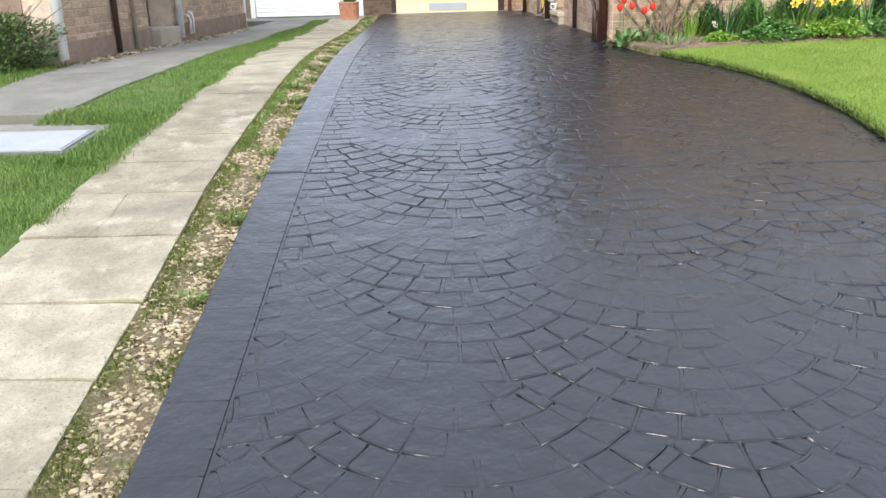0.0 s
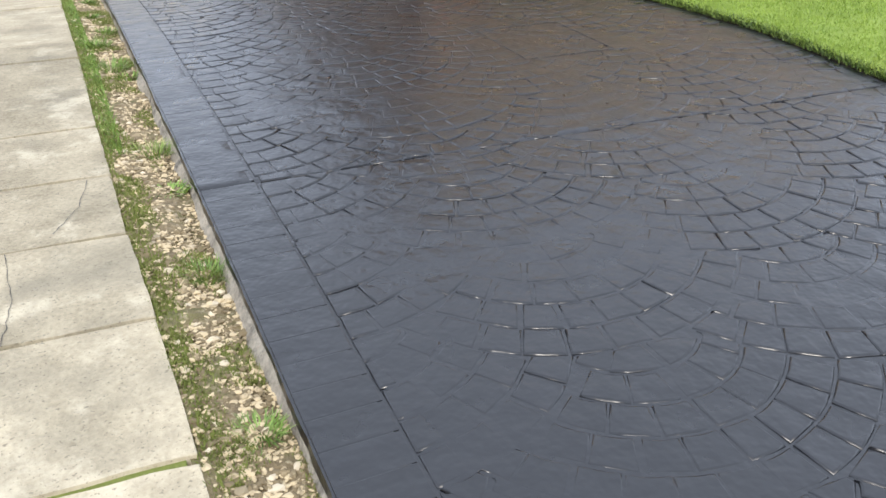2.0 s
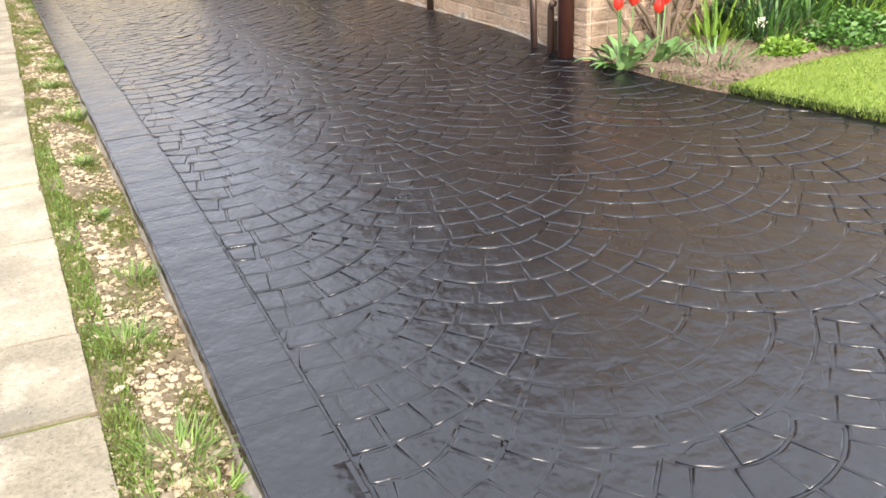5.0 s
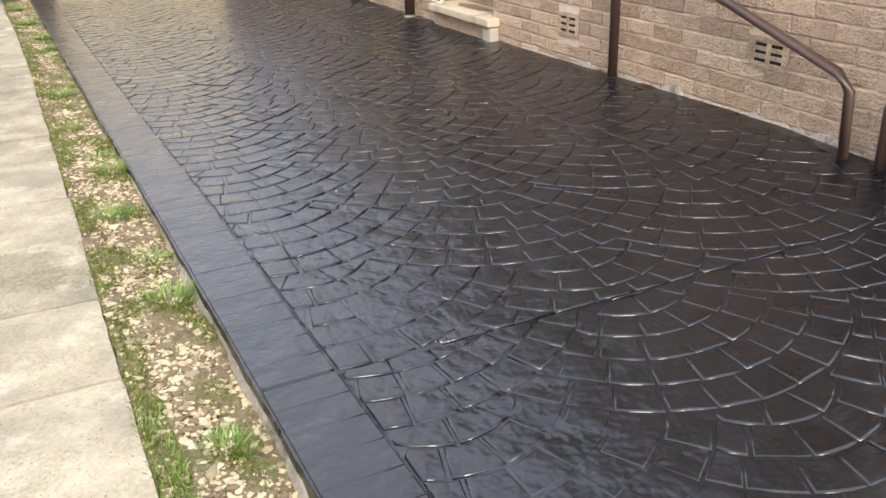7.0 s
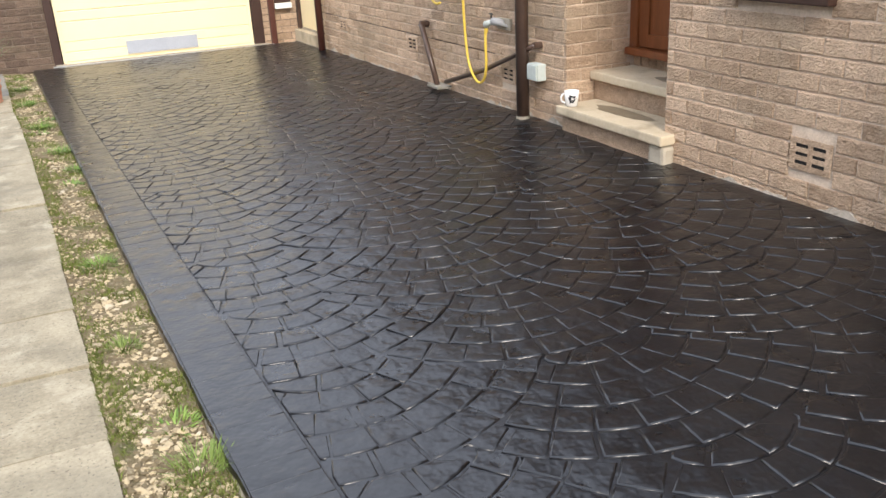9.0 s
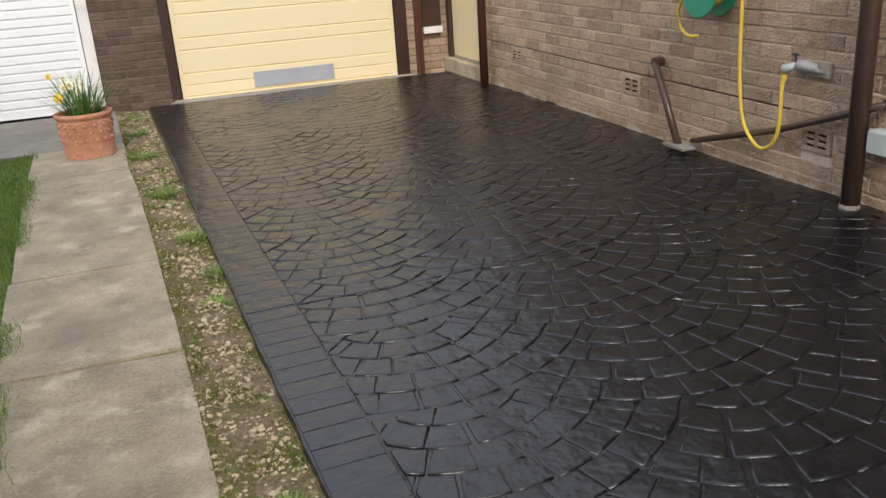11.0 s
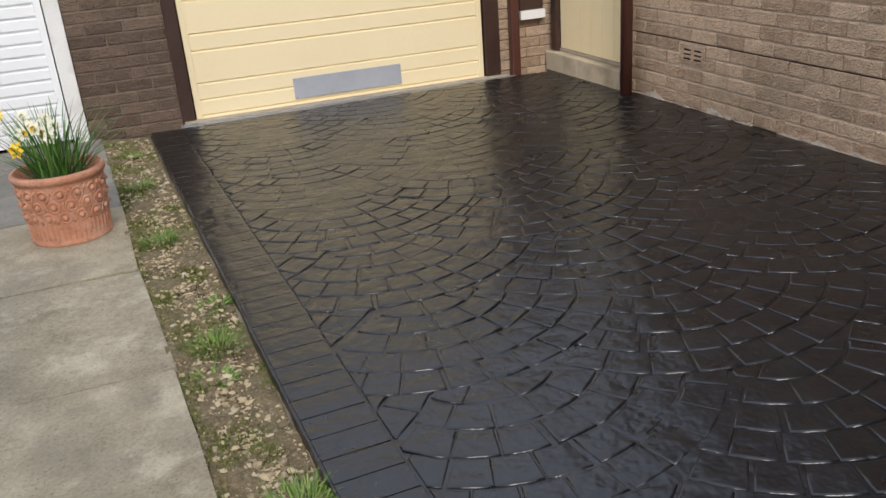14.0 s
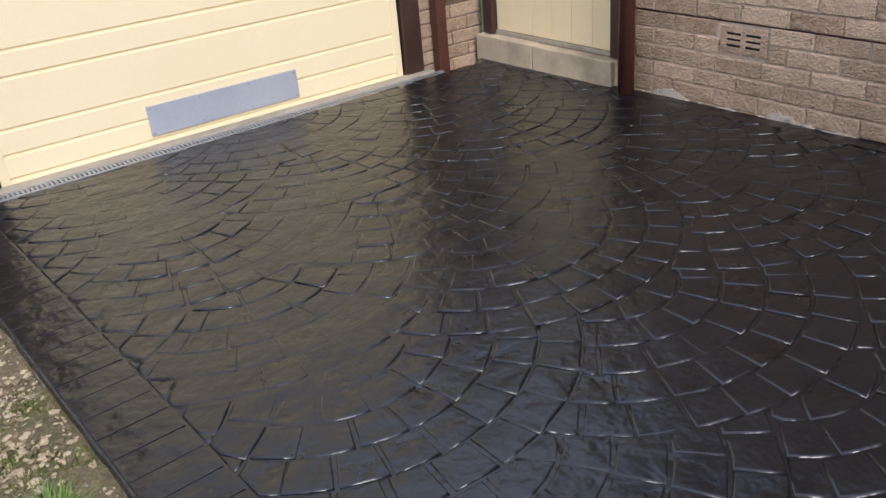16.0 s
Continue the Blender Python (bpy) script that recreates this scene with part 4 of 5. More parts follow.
part("sill_board", box(-0.02, 0.03, -0.435, 0.455, 0.158, 0.182, 0.003), "concrete", gate)
kerb = thing("gate_step", "pale concrete kerb step under the side gate", "step", (3.02, 18.9, 0))
part("kerb_block", box(-0.045, 0.12, -0.475, 0.09, -0.15, 0.155, 0.008), "step", kerb)
part("kerb_block", box(-0.045, 0.12, 0.094, 0.56, -0.15, 0.157, 0.008), "step", kerb)

# ---- pipes ----


def downpipe(label, x, y, z0, z1, r, mat, clips=(), foot=True):
    p = thing("downpipe", label, "downpipe", (x, y, z0))
    v, f = tube([(0, 0, 0.0), (0, 0, (z1 - z0) / 2), (0, 0, z1 - z0)], r, 16)
    raw("pipe", v, f, mat, p, smooth=True)
    for z in clips:
        v, f = tube([(0, 0, z - z0 - 0.015), (0, 0, z - z0 + 0.015)], r * 1.22, 16)
        c = raw("clip", v, f, mat, p)
        part("bracket", box(0, WALL_X - x + 0.01, -0.008, 0.008, z - z0 - 0.008, z - z0 + 0.008), mat, c)
    if foot:
        v, f = tube([(0, 0, -0.01), (0, 0, 0.010), (0, 0, 0.02)], [r * 1.14, r * 1.1, r * 1.02], 14)
        raw("collar", v, f, "raw_edge", p, "grimy foot collar")
    return p


downpipe("brown plastic downpipe beside the doorway", 2.945, 13.95, 0.065, 2.6, 0.042, "pipe", (1.6,))
downpipe("red-brown downpipe at the end of the wall", 2.945, 18.30, 0.0, 2.6, 0.038, "red_brown", (0.92, 1.9), False)
downpipe("thin brown pipe down the brick wall", 2.965, 11.14, 0.105, 2.6, 0.026, "pipe", (0.615, 1.5), False)
downpipe("red-brown downpipe at the corner of the house", 2.985, 9.29, 0.04, 2.6, 0.044, "red_brown", (1.2,))


def waste_pipe(label, pts, r, plate=None):
    w = thing("waste_pipe", label, "waste pipe", pts[0])
    o = Vector(pts[0])
    v, f = tube([Vector(p) - o for p in pts], r, 14)
    raw("pipe", v, f, "pipe", w, smooth=True)
    v, f = tube([Vector(pts[0]) - o + Vector((-0.005, 0, 0)), Vector(pts[0]) - o + Vector((0.06, 0, 0))], r * 1.25, 14)
    raw("elbow", v, f, "pipe", w)
    if plate:
        part("gully_plate", box(*plate, 0.004), "path", w, "grey gully surround")
    return w


waste_pipe("brown waste pipe leaning down the wall to a grey gully", [(2.95, 15.56, 0.53), (2.945, 15.52, 0.50), (2.94, 15.40, 0.31), (2.93, 15.25, 0.085)], 0.022, (-0.07, 0.05, -0.42, -0.22, -0.449, -0.43))
waste_pipe("brown waste pipe sloping along the wall behind the hose", [(2.97, 13.84, 0.54), (2.965, 13.92, 0.51), (2.965, 14.5, 0.31), (2.96, 15.16, 0.13)], 0.017)
waste_pipe("brown waste pipe sloping down the wall to a grey gully", [(2.955, 10.74, 0.74), (2.955, 10.69, 0.71), (2.955, 10.2, 0.56), (2.955, 9.66, 0.40), (2.95, 9.59, 0.34), (2.945, 9.57, 0.07)], 0.021, (-0.09, 0.05, -1.24, -1.09, -0.685, -0.668))
stub = thing("vent_pipe", "short dark brown pipe with an elbow top beside the gully", "pipe", (2.965, 9.42, 0.05))
v, f = tube([(0, 0, 0), (0, 0, 0.27), (-0.005, -0.02, 0.30), (-0.01, -0.05, 0.305)], 0.019, 12)
raw("pipe", v, f, "pipe", stub, smooth=True)
v, f = tube([(0.03, 0.0, 0), (0.03, 0.0, 0.2)], 0.012, 10)
raw("thin_pipe", v, f, "pipe", stub)


# ---- air bricks ----


def air_brick(y0, y1, z0, z1):
    a = thing("air_brick", "buff clay air brick with two rows of dark slots", "air brick", (WALL_X, (y0 + y1) / 2, z0), group="air bricks in the wall")
    w, h = y1 - y0, z1 - z0
    part("void", box(-0.0005, 0.0055, -w / 2 + 0.004, w / 2 - 0.004, 0.004, h - 0.004), "dark", a)
    fr, sd = 0.024, 0.03
    for b in ((-w / 2, w / 2, 0, fr), (-w / 2, w / 2, h - fr, h), (-w / 2, -w / 2 + sd, fr, h - fr), (w / 2 - sd, w / 2, fr, h - fr), (-0.012, 0.012, fr, h - fr)):
        part("rim", box(-0.005, 0.002, b[0], b[1], b[2], b[3], 0.001), "brick", a)
    hh = (h - 2 * fr) / 5
    for k in (1, 3):
        part("slat", box(-0.004, 0.002, -w / 2 + sd, w / 2 - sd, fr + (k - 0.1) * hh, fr + (k + 1.1) * hh, 0.001), "brick", a)
    return a


AIR = [(17.615, 17.84, 0.29, 0.40), (15.815, 16.03, 0.275, 0.40), (14.17, 14.36, 0.24, 0.36), (11.57, 11.79, 0.235, 0.372), (9.98, 10.2, 0.33, 0.46)]
for a in AIR:
    air_brick(*a)

# ---- doorway ----
steps = thing("door_step", "two cream stone doorsteps with damp patches on brick risers", "step", (3.02, 13.1, 0))
part("tread", box(-0.09, 0.3, -0.56, 0.43, 0.172, 0.226, 0.010), "step", steps)
part("tread", box(0.17, 0.56, -0.46, 0.455, 0.345, 0.398, 0.010), "step", steps)
bm = box(-0.055, 0.16, -0.53, 0.41, -0.1, 0.171, 0.004)
part("riser", bm, "brick", steps)
part("riser", box(0.20, 0.54, -0.45, 0.455, 0.226, 0.344, 0.004), "brick", steps)
part("mortar_lump", box(-0.075, 0.0, -0.565, -0.44, 0.0, 0.168, 0.02), "concrete", steps, "patched mortar corner")


def damp_patch(cx, cy, rx, ry, z, seed):
    top, n = [], 40
    for k in range(n):
        a = 2 * math.pi * k / n
        q = 1 + 0.3 * noise.noise(Vector((math.cos(a) * 1.5, math.sin(a) * 1.5, seed))) + 0.15 * noise.noise(Vector((math.cos(a) * 5, math.sin(a) * 5, seed)))
        top.append((cx + rx * q * math.cos(a), cy + ry * q * math.sin(a), z))
    raw("damp_patch", top, [tuple(range(n))], "damp", steps, "damp dark patch")


damp_patch(0.09, 0.02, 0.065, 0.24, 0.2275, 3.0)
damp_patch(0.35, -0.2, 0.09, 0.2, 0.3995, 8.0)
for k in range(12):
    part("brick", box(0.512, 0.545, -0.455 + 0.0755 * k, -0.455 + 0.0755 * k + 0.068, 0.40, 0.47, 0.003), "brick", steps)
house_door = thing("door_4", "red-brown hardwood panelled front door in the brick recess", "door", (3.5, 13.1, 0.47), kind="structure")
part("sill", box(-0.06, 0.06, -0.46, 0.455, 0.0, 0.045, 0.01), "wood", house_door)
for a, b in ((-0.465, -0.39), (0.385, 0.458)):
    part("jamb", box(-0.02, 0.05, a, b, 0.045, 1.76, 0.004), "wood", house_door)
part("leaf", box(0.008, 0.05, -0.388, 0.383, 0.05, 1.75, 0.003), "wood", house_door)
for a, b, c, d in ((-0.388, -0.30, 0.05, 1.75), (0.295, 0.383, 0.05, 1.75), (-0.30, 0.295, 0.05, 0.13), (-0.30, 0.295, 1.66, 1.75), (-0.30, 0.295, 0.72, 0.80)):
    part("rail", box(-0.006, 0.007, a, b, c, d, 0.003), "wood", house_door)
for c, d in ((0.16, 0.69), (0.83, 1.63)):
    part("panel", box(-0.002, 0.0075, -0.26, 0.255, c, d, 0.003), "wood", house_door)
brick_course = thing("brick_sill", "row of upright bricks under the door sill", "brick course", (3.52, 13.1, 0.40))
for k in range(12):
    part("brick", box(-0.012, 0.03, -0.455 + k * 0.076, -0.455 + k * 0.076 + 0.066, -0.02, 0.068, 0.003), "brick", brick_course)

mug = thing("mug", "white china mug printed with a black flower", "mug", (2.985, 13.44, 0.226))
mug.rotation_euler.z = radians(62)
prof = [(0.0, 0.001), (0.028, 0.0), (0.036, 0.004), (0.041, 0.05), (0.044, 0.092), (0.0415, 0.0925), (0.038, 0.05), (0.033, 0.009), (0.0, 0.008)]
v, f = lathe(prof, 28)
raw("cup", v, f, "china", mug, smooth=True)
arc = [(0.0 - 0.0, 0.036 + 0.028 * math.sin(w), 0.05 + 0.028 * math.cos(w)) for w in np.linspace(0.1, math.pi - 0.1, 9)]
v, f = tube(arc, 0.0055, 8)
raw("handle", v, f, "china", mug, smooth=True)
pv, pf = [], []
for k in range(9):
    w0 = 2 * math.pi * k / 9
    base = len(pv)
    for r, s in ((0.005, -0.0), (0.018, 0.008), (0.034 - 0.006 * (k % 3), 0.0), (0.018, -0.007)):
        u, z = r * math.cos(w0) - s * math.sin(w0), r * math.sin(w0) + s * math.cos(w0)
        th = math.pi + u / 0.0425
        rr = 0.0423 + (0.05 + z - 0.05) * 0.07
        pv.append((rr * math.cos(th), rr * math.sin(th), 0.05 + z))
    pf.append((base, base + 1, base + 2, base + 3))
raw("flower_print", pv, pf, "print", mug, "black printed flower")

# ---- wall fittings ----
window = thing("window_1", "small dark window in a brown frame over a stained wall", "window", (WALL_X, 11.91, 0.945), kind="structure")
part("sill", box(-0.05, 0.02, -0.28, 0.28, -0.03, 0.012, 0.006), "brown", window)
for a, b, c, d in ((-0.25, -0.20, 0.013, 0.62), (0.20, 0.25, 0.013, 0.62), (-0.20, 0.20, 0.013, 0.06), (-0.20, 0.20, 0.57, 0.62)):
    part("frame", box(-0.02, 0.03, a, b, c, d, 0.003), "brown", window)
part("pane", box(0.008, 0.014, -0.20, 0.20, 0.06, 0.57), "glass_dark", window)
jbox = thing("junction_box", "pale grey weathered plastic outdoor socket box", "socket box", (2.99, 13.84, 0.33))
part("body", box(-0.035, 0.03, -0.06, 0.06, -0.005, 0.10, 0.008), "box_grey", jbox)
part("lid", box(-0.046, -0.036, -0.056, 0.056, 0.0, 0.095, 0.005), "box_grey", jbox)
tap = thing("outdoor_tap", "weathered grey garden tap with a hose connector", "tap", (2.97, 14.36, 0.64))
part("wall_plate", box(0.03, 0.05, -0.16, 0.02, -0.045, 0.03, 0.006), "concrete", tap, "grey mortar patch behind the tap")
v, f = tube([(0.04, -0.13, -0.02), (0.02, -0.09, -0.012), (0.012, -0.085, 0.0), (0.0, -0.04, 0.006), (-0.012, 0.0, 0.008), (-0.014, 0.004, 0.008)], [0.010, 0.012, 0.024, 0.026, 0.026, 0.014], 14)
raw("body", v, f, "grey_plastic", tap, smooth=True)
v, f = tube([(-0.014, 0.0, 0.006), (-0.024, 0.03, -0.004), (-0.03, 0.062, -0.018), (-0.031, 0.066, -0.02)], [0.016, 0.018, 0.027, 0.020], 14)
raw("spout", v, f, "box_grey", tap, "pale flared spout", smooth=True)
v, f = tube([(-0.014, 0.012, 0.02), (-0.016, 0.016, 0.062)], 0.006, 10)
raw("spindle", v, f, "rim", tap)
part("lever", box(-0.022, -0.01, -0.005, 0.038, 0.05, 0.06, 0.003), "rim", tap)
v, f = tube([(-0.03, 0.06, -0.015), (-0.032, 0.065, -0.07)], [0.016, 0.013], 12)
raw("connector", v, f, "hose", tap)
hose = thing("garden_hose", "yellow garden hose hanging in a loop from the tap", "hose", (2.95, 14.4, 0.2))
pts = [(-0.012, 0.03, 0.40), (-0.015, 0.03, 0.30), (-0.015, 0.03, 0.16), (-0.01, 0.07, 0.06), (-0.01, 0.15, 0.012), (-0.01, 0.24, 0.05), (-0.01, 0.31, 0.14), (-0.01, 0.345, 0.3), (-0.01, 0.36, 0.5), (-0.01, 0.37, 0.8), (-0.02, 0.42, 1.05)]
fine = []
for i in range(len(pts) - 1):
    p0, p1, p2, p3 = (Vector(pts[max(0, min(len(pts) - 1, i + k))]) for k in (-1, 0, 1, 2))
    for s in range(5):
        t = s / 5
        fine.append(0.5 * (2 * p1 + (p2 - p0) * t + (2 * p0 - 5 * p1 + 4 * p2 - p3) * t * t + (3 * p1 - p0 - 3 * p2 + p3) * t ** 3))
v, f = tube(fine, 0.0095, 10)
raw("hose", v, f, "hose", hose, smooth=True)
reel = thing("hose_reel", "green plastic wall-mounted hose reel with a yellow hose", "hose reel", (2.93, 15.02, 0.98))
for dx in (-0.07, 0.055):
    v, f = lathe([(0.03, 0), (0.15, 0), (0.155, 0.006), (0.15, 0.012), (0.03, 0.012)], 28)
    raw("flange", [(dx + z, x, y) for x, y, z in v], f, "green", reel)
ring = []
for k in range(100):
    w = k / 100 * 2 * math.pi * 5
    ring.append((-0.05 + 0.095 * (k / 100), (0.09 + 0.004 * math.sin(w * 3)) * math.cos(w), (0.09) * math.sin(w)))
v, f = tube(ring, 0.0095, 8)
raw("hose_coil", v, f, "hose", reel, "coiled yellow hose", smooth=True)
loop_pts = [(-0.03, 0.10 + 0.13 * math.sin(w), -0.13 - 0.11 * math.cos(w) * -1 - 0.02) for w in np.linspace(-1.2, 3.6, 22)]
v, f = tube(loop_pts, 0.0095, 8)
raw("loose_end", v, f, "hose", reel, "loose loop of yellow hose", smooth=True)

# ---- manhole frame in the drive ----
manhole = thing("recessed_manhole", "recessed manhole tray flush in the charcoal driveway", "manhole")


def bar_on_ground(x0, y0, x1, y1, w):
    d = Vector((x1 - x0, y1 - y0, 0))
    s = Vector((-d.y, d.x, 0)).normalized() * w / 2
    v = []
    for x, y in ((x0, y0), (x1, y1)):
        for sg in (-1, 1):
            for dz in (-0.02, 0.0025):
                v.append((x + s.x * sg, y + s.y * sg, zg(y + s.y * sg) + dz))
    return v, [(0, 1, 3, 2), (4, 6, 7, 5), (1, 5, 7, 3), (0, 4, 5, 1), (2, 3, 7, 6), (0, 2, 6, 4)]


for a in ((2.43, 6.08, 2.93, 6.08), (2.43, 6.71, 2.93, 6.71), (2.43, 6.086, 2.43, 6.704), (2.93, 6.086, 2.93, 6.704)):
    v, f = bar_on_ground(*a, 0.006)
    raw("rim_bar", v, f, "rim", manhole)

# ---- terracotta pot with daffodils ----
PX, PY = -0.38, 17.62
pot = thing("plant_pot", "terracotta pot with lattice and flower relief, planted with daffodils", "plant pot", (PX, PY, zg(PY) - 0.018))
prof = [(0.0, 0.002), (0.165, 0.0), (0.172, 0.01), (0.170, 0.022), (0.166, 0.03), (0.172, 0.09), (0.178, 0.17), (0.183, 0.27), (0.184, 0.283), (0.196, 0.29), (0.199, 0.305), (0.195, 0.318), (0.178, 0.32), (0.172, 0.30), (0.168, 0.26), (0.0, 0.258)]
v, f = lathe(prof, 48)
raw("body", v, f, "terracotta", pot, smooth=True)
v, f = lathe([(0.0, 0.268), (0.1, 0.272), (0.17, 0.264)], 30)
raw("compost", v, f, "earth", pot)


def on_pot(u, z, lift=0.0):
    r = 0.166 + (z - 0.03) * 0.072 + lift
    return r * math.cos(u), r * math.sin(u), z


for row, z0 in enumerate((0.135, 0.187, 0.239)):
    for k in range(16):
        w0 = 2 * math.pi * (k + 0.5 * row) / 16
        ringp = [on_pot(w0 + 0.024 * math.cos(a) / 0.18, z0 + 0.024 * math.sin(a), 0.0) for a in np.linspace(0, 2 * math.pi, 13)]
        v, f = tube(ringp, 0.0055, 6, False)
        raw("rosette", v, f, "terracotta", pot, smooth=True)
        c = on_pot(w0, z0, 0.001)
        v, f = lathe([(0.0, 0.013), (0.010, 0.009), (0.014, -0.006), (0.0, -0.012)], 8, c)
        raw("boss", v, f, "terracotta", pot, smooth=True)
for k in range(16):
    for sgn in (1, -1):
        line = [on_pot(2 * math.pi * (k + 0.5) / 16 + sgn * s * 2 * math.pi / 16, 0.109 + 0.156 * s, 0.001) for s in np.linspace(0, 1, 9)]
        v, f = tube(line, 0.004, 6)
        raw("lattice_rib", v, f, "terracotta", pot, smooth=True)
for k in range(48):
    w0 = 2 * math.pi * k / 48
    v, f = tube([on_pot(w0, 0.032, 0.001), on_pot(w0, 0.10, 0.001)], 0.004, 5)
    raw("flute", v, f, "terracotta", pot)


def strap_leaf(base, ang, length, width, droop, n=6, start=0.15):
    """A long narrow bent leaf with a folded midrib."""
    verts, faces = [], []
    x, y, z = base
    elev = math.pi / 2 - start
    c, s = math.cos(ang), math.sin(ang)
    for i in range(n + 1):
        t = i / n
        w = width * (0.55 + 0.9 * t - 1.4 * t * t) if t < 0.999 else 0.0004
        w = max(w, 0.0006)
        verts += [(x - s * w, y + c * w, z + w * 0.35), (x, y, z), (x + s * w, y - c * w, z + w * 0.35)]
        step = length / n
        x, y, z = x + math.cos(elev) * c * step, y + math.cos(elev) * s * step, z + math.sin(elev) * step
        elev -= droop / n * (0.4 + 1.2 * t)
        if i:
            b = 3 * i
            faces += [(b - 3, b - 2, b + 1, b), (b - 2, b - 1, b + 2, b + 1)]
    return verts, faces


def leaf_clump(n, spread, l0, l1, w, droop, seed, start=(0.05, 0.5)):
    r = random.Random(seed)
    out = []
    for _ in range(n):
        a, d = r.uniform(0, 6.283), spread * math.sqrt(r.random())
        out.append(strap_leaf((d * math.cos(a), d * math.sin(a), 0), a + r.uniform(-0.7, 0.7), r.uniform(l0, l1), w * r.uniform(0.7, 1.2), r.uniform(0.2, 1) * droop, 6, r.uniform(*start)))
    return merge(*out)


def daffodil(parent, base, tip, face, petal_mat, cup_mat, size=0.03):
    v, f = tube([base, ((base[0] + tip[0]) / 2, (base[1] + tip[1]) / 2, base[2] * 0.45 + tip[2] * 0.55), tip], 0.0028, 6)
    stem = raw("flower_stem", v, f, "leaf", parent)
    d = Vector(face).normalized()
    a = d.cross(Vector((0, 0, 1))).normalized()
    b = d.cross(a)
    pv, pf = [], []
    for k in range(6):
        w0 = k * math.pi / 3
        o = len(pv)
        for r, s, h in ((0.15, 0, 0), (0.6, 0.32, 0.05), (1.0, 0.0, 0.0), (0.6, -0.32, 0.05)):
            u, q = r * math.cos(w0) - s * math.sin(w0), r * math.sin(w0) + s * math.cos(w0)
            pv.append(Vector(tip) + (a * u + b * q + d * h) * size)
        pf.append((o, o + 1, o + 2, o + 3))
    raw("petals", pv, pf, petal_mat, parent)
    cv, cf = [], []
    for r, h in ((0.2, 0.0), (0.26, 0.35), (0.36, 0.6)):
        for k in range(8):
            w0 = k * math.pi / 4
            cv.append(Vector(tip) + (a * math.cos(w0) * r + b * math.sin(w0) * r + d * h) * size)
    for i in range(2):
        for k in range(8):
            cf.append((i * 8 + k, i * 8 + (k + 1) % 8, i * 8 + 8 + (k + 1) % 8, i * 8 + 8 + k))
    raw("trumpet", cv, cf, cup_mat, parent)


pot_plant = thing("daffodil_plant", "clump of daffodils with yellow and cream flowers growing in the pot", "daffodil", (PX, PY, zg(PY) + 0.25))
v, f = leaf_clump(150, 0.11, 0.2, 0.40, 0.0055, 1.2, 3, (0.0, 0.8))
raw("leaves", v, f, "leaf", pot_plant)
v, f = leaf_clump(30, 0.13, 0.12, 0.26, 0.005, 2.0, 9, (0.5, 1.0))
raw("drooping_leaves", v, f, "leaf_dark", pot_plant)
daffodil(pot_plant, (-0.05, -0.03, 0), (-0.13, -0.09, 0.17), (-0.5, -0.8, 0.2), "yellow", "yellow", 0.042)
daffodil(pot_plant, (-0.06, 0.0, 0), (-0.17, -0.02, 0.31), (-0.4, -0.6, 0.4), "yellow", "yellow", 0.028)
for k, (fx, fy, fz) in enumerate(((-0.04, -0.10, 0.25), (-0.08, -0.02, 0.29), (-0.02, -0.06, 0.22), (0.01, -0.09, 0.20), (-0.06, -0.05, 0.25), (0.03, -0.04, 0.24), (-0.09, -0.07, 0.23), (0.0, -0.02, 0.27))):
    daffodil(pot_plant, (fx * 0.4, fy * 0.4, 0), (fx, fy, fz), (-0.2 + 0.1 * k, -0.9, 0.3), "petal", "petal" if k % 2 else "yellow", 0.034)

# ---- weeds in the gravel strip ----
WEEDS = [(0.60, 5.62, 0.06), (0.62, 5.25, 0.05), (0.66, 4.62, 0.05), (0.50, 6.85, 0.07), (0.56, 6.72, 0.06), (0.44, 7.35, 0.06), (0.50, 7.75, 0.05), (0.41, 8.3, 0.05), (0.42, 8.95, 0.04),
         (0.41, 9.75, 0.06), (0.40, 10.1, 0.05), (0.31, 10.55, 0.05), (0.36, 11.15, 0.06), (0.33, 11.4, 0.05), (0.25, 12.0, 0.04), (0.24, 12.9, 0.05), (0.20, 14.4, 0.05), (0.16, 15.3, 0.06),
         (0.08, 16.2, 0.06), (0.04, 16.0, 0.05), (-0.02, 17.3, 0.06), (-0.06, 18.2, 0.05), (-0.08, 18.9, 0.05), (0.68, 3.9, 0.04), (0.24, 14.75, 0.05), (0.12, 16.55, 0.05)]
for k, (x, y, s) in enumerate(WEEDS):
    weed = thing("weed", "small bright green weed growing in the stony strip", "weed", (x, y, gravel_z(x, y) - 0.004), group="weeds in the gravel")
    if k % 3 == 1:
        v, f = leaf_clump(80, s * 1.3, s * 0.4, s * 0.9, 0.006, 1.2, 40 + k, (0.4, 1.3))
        raw("leaves", v, f, "weed_leaf", weed)
    else:
        v, f = leaf_clump(190, s * 1.2, s * 0.6, s * 1.35, 0.0026, 1.4, 40 + k, (0.2, 1.1))
        raw("leaves", v, f, "weed_leaf" if k % 2 else "grass", weed)

# ---- flower bed plants ----


def zb(x, y):
    return zg(y) + 0.035 + min(0.06, (x - 3.04) * 0.03)


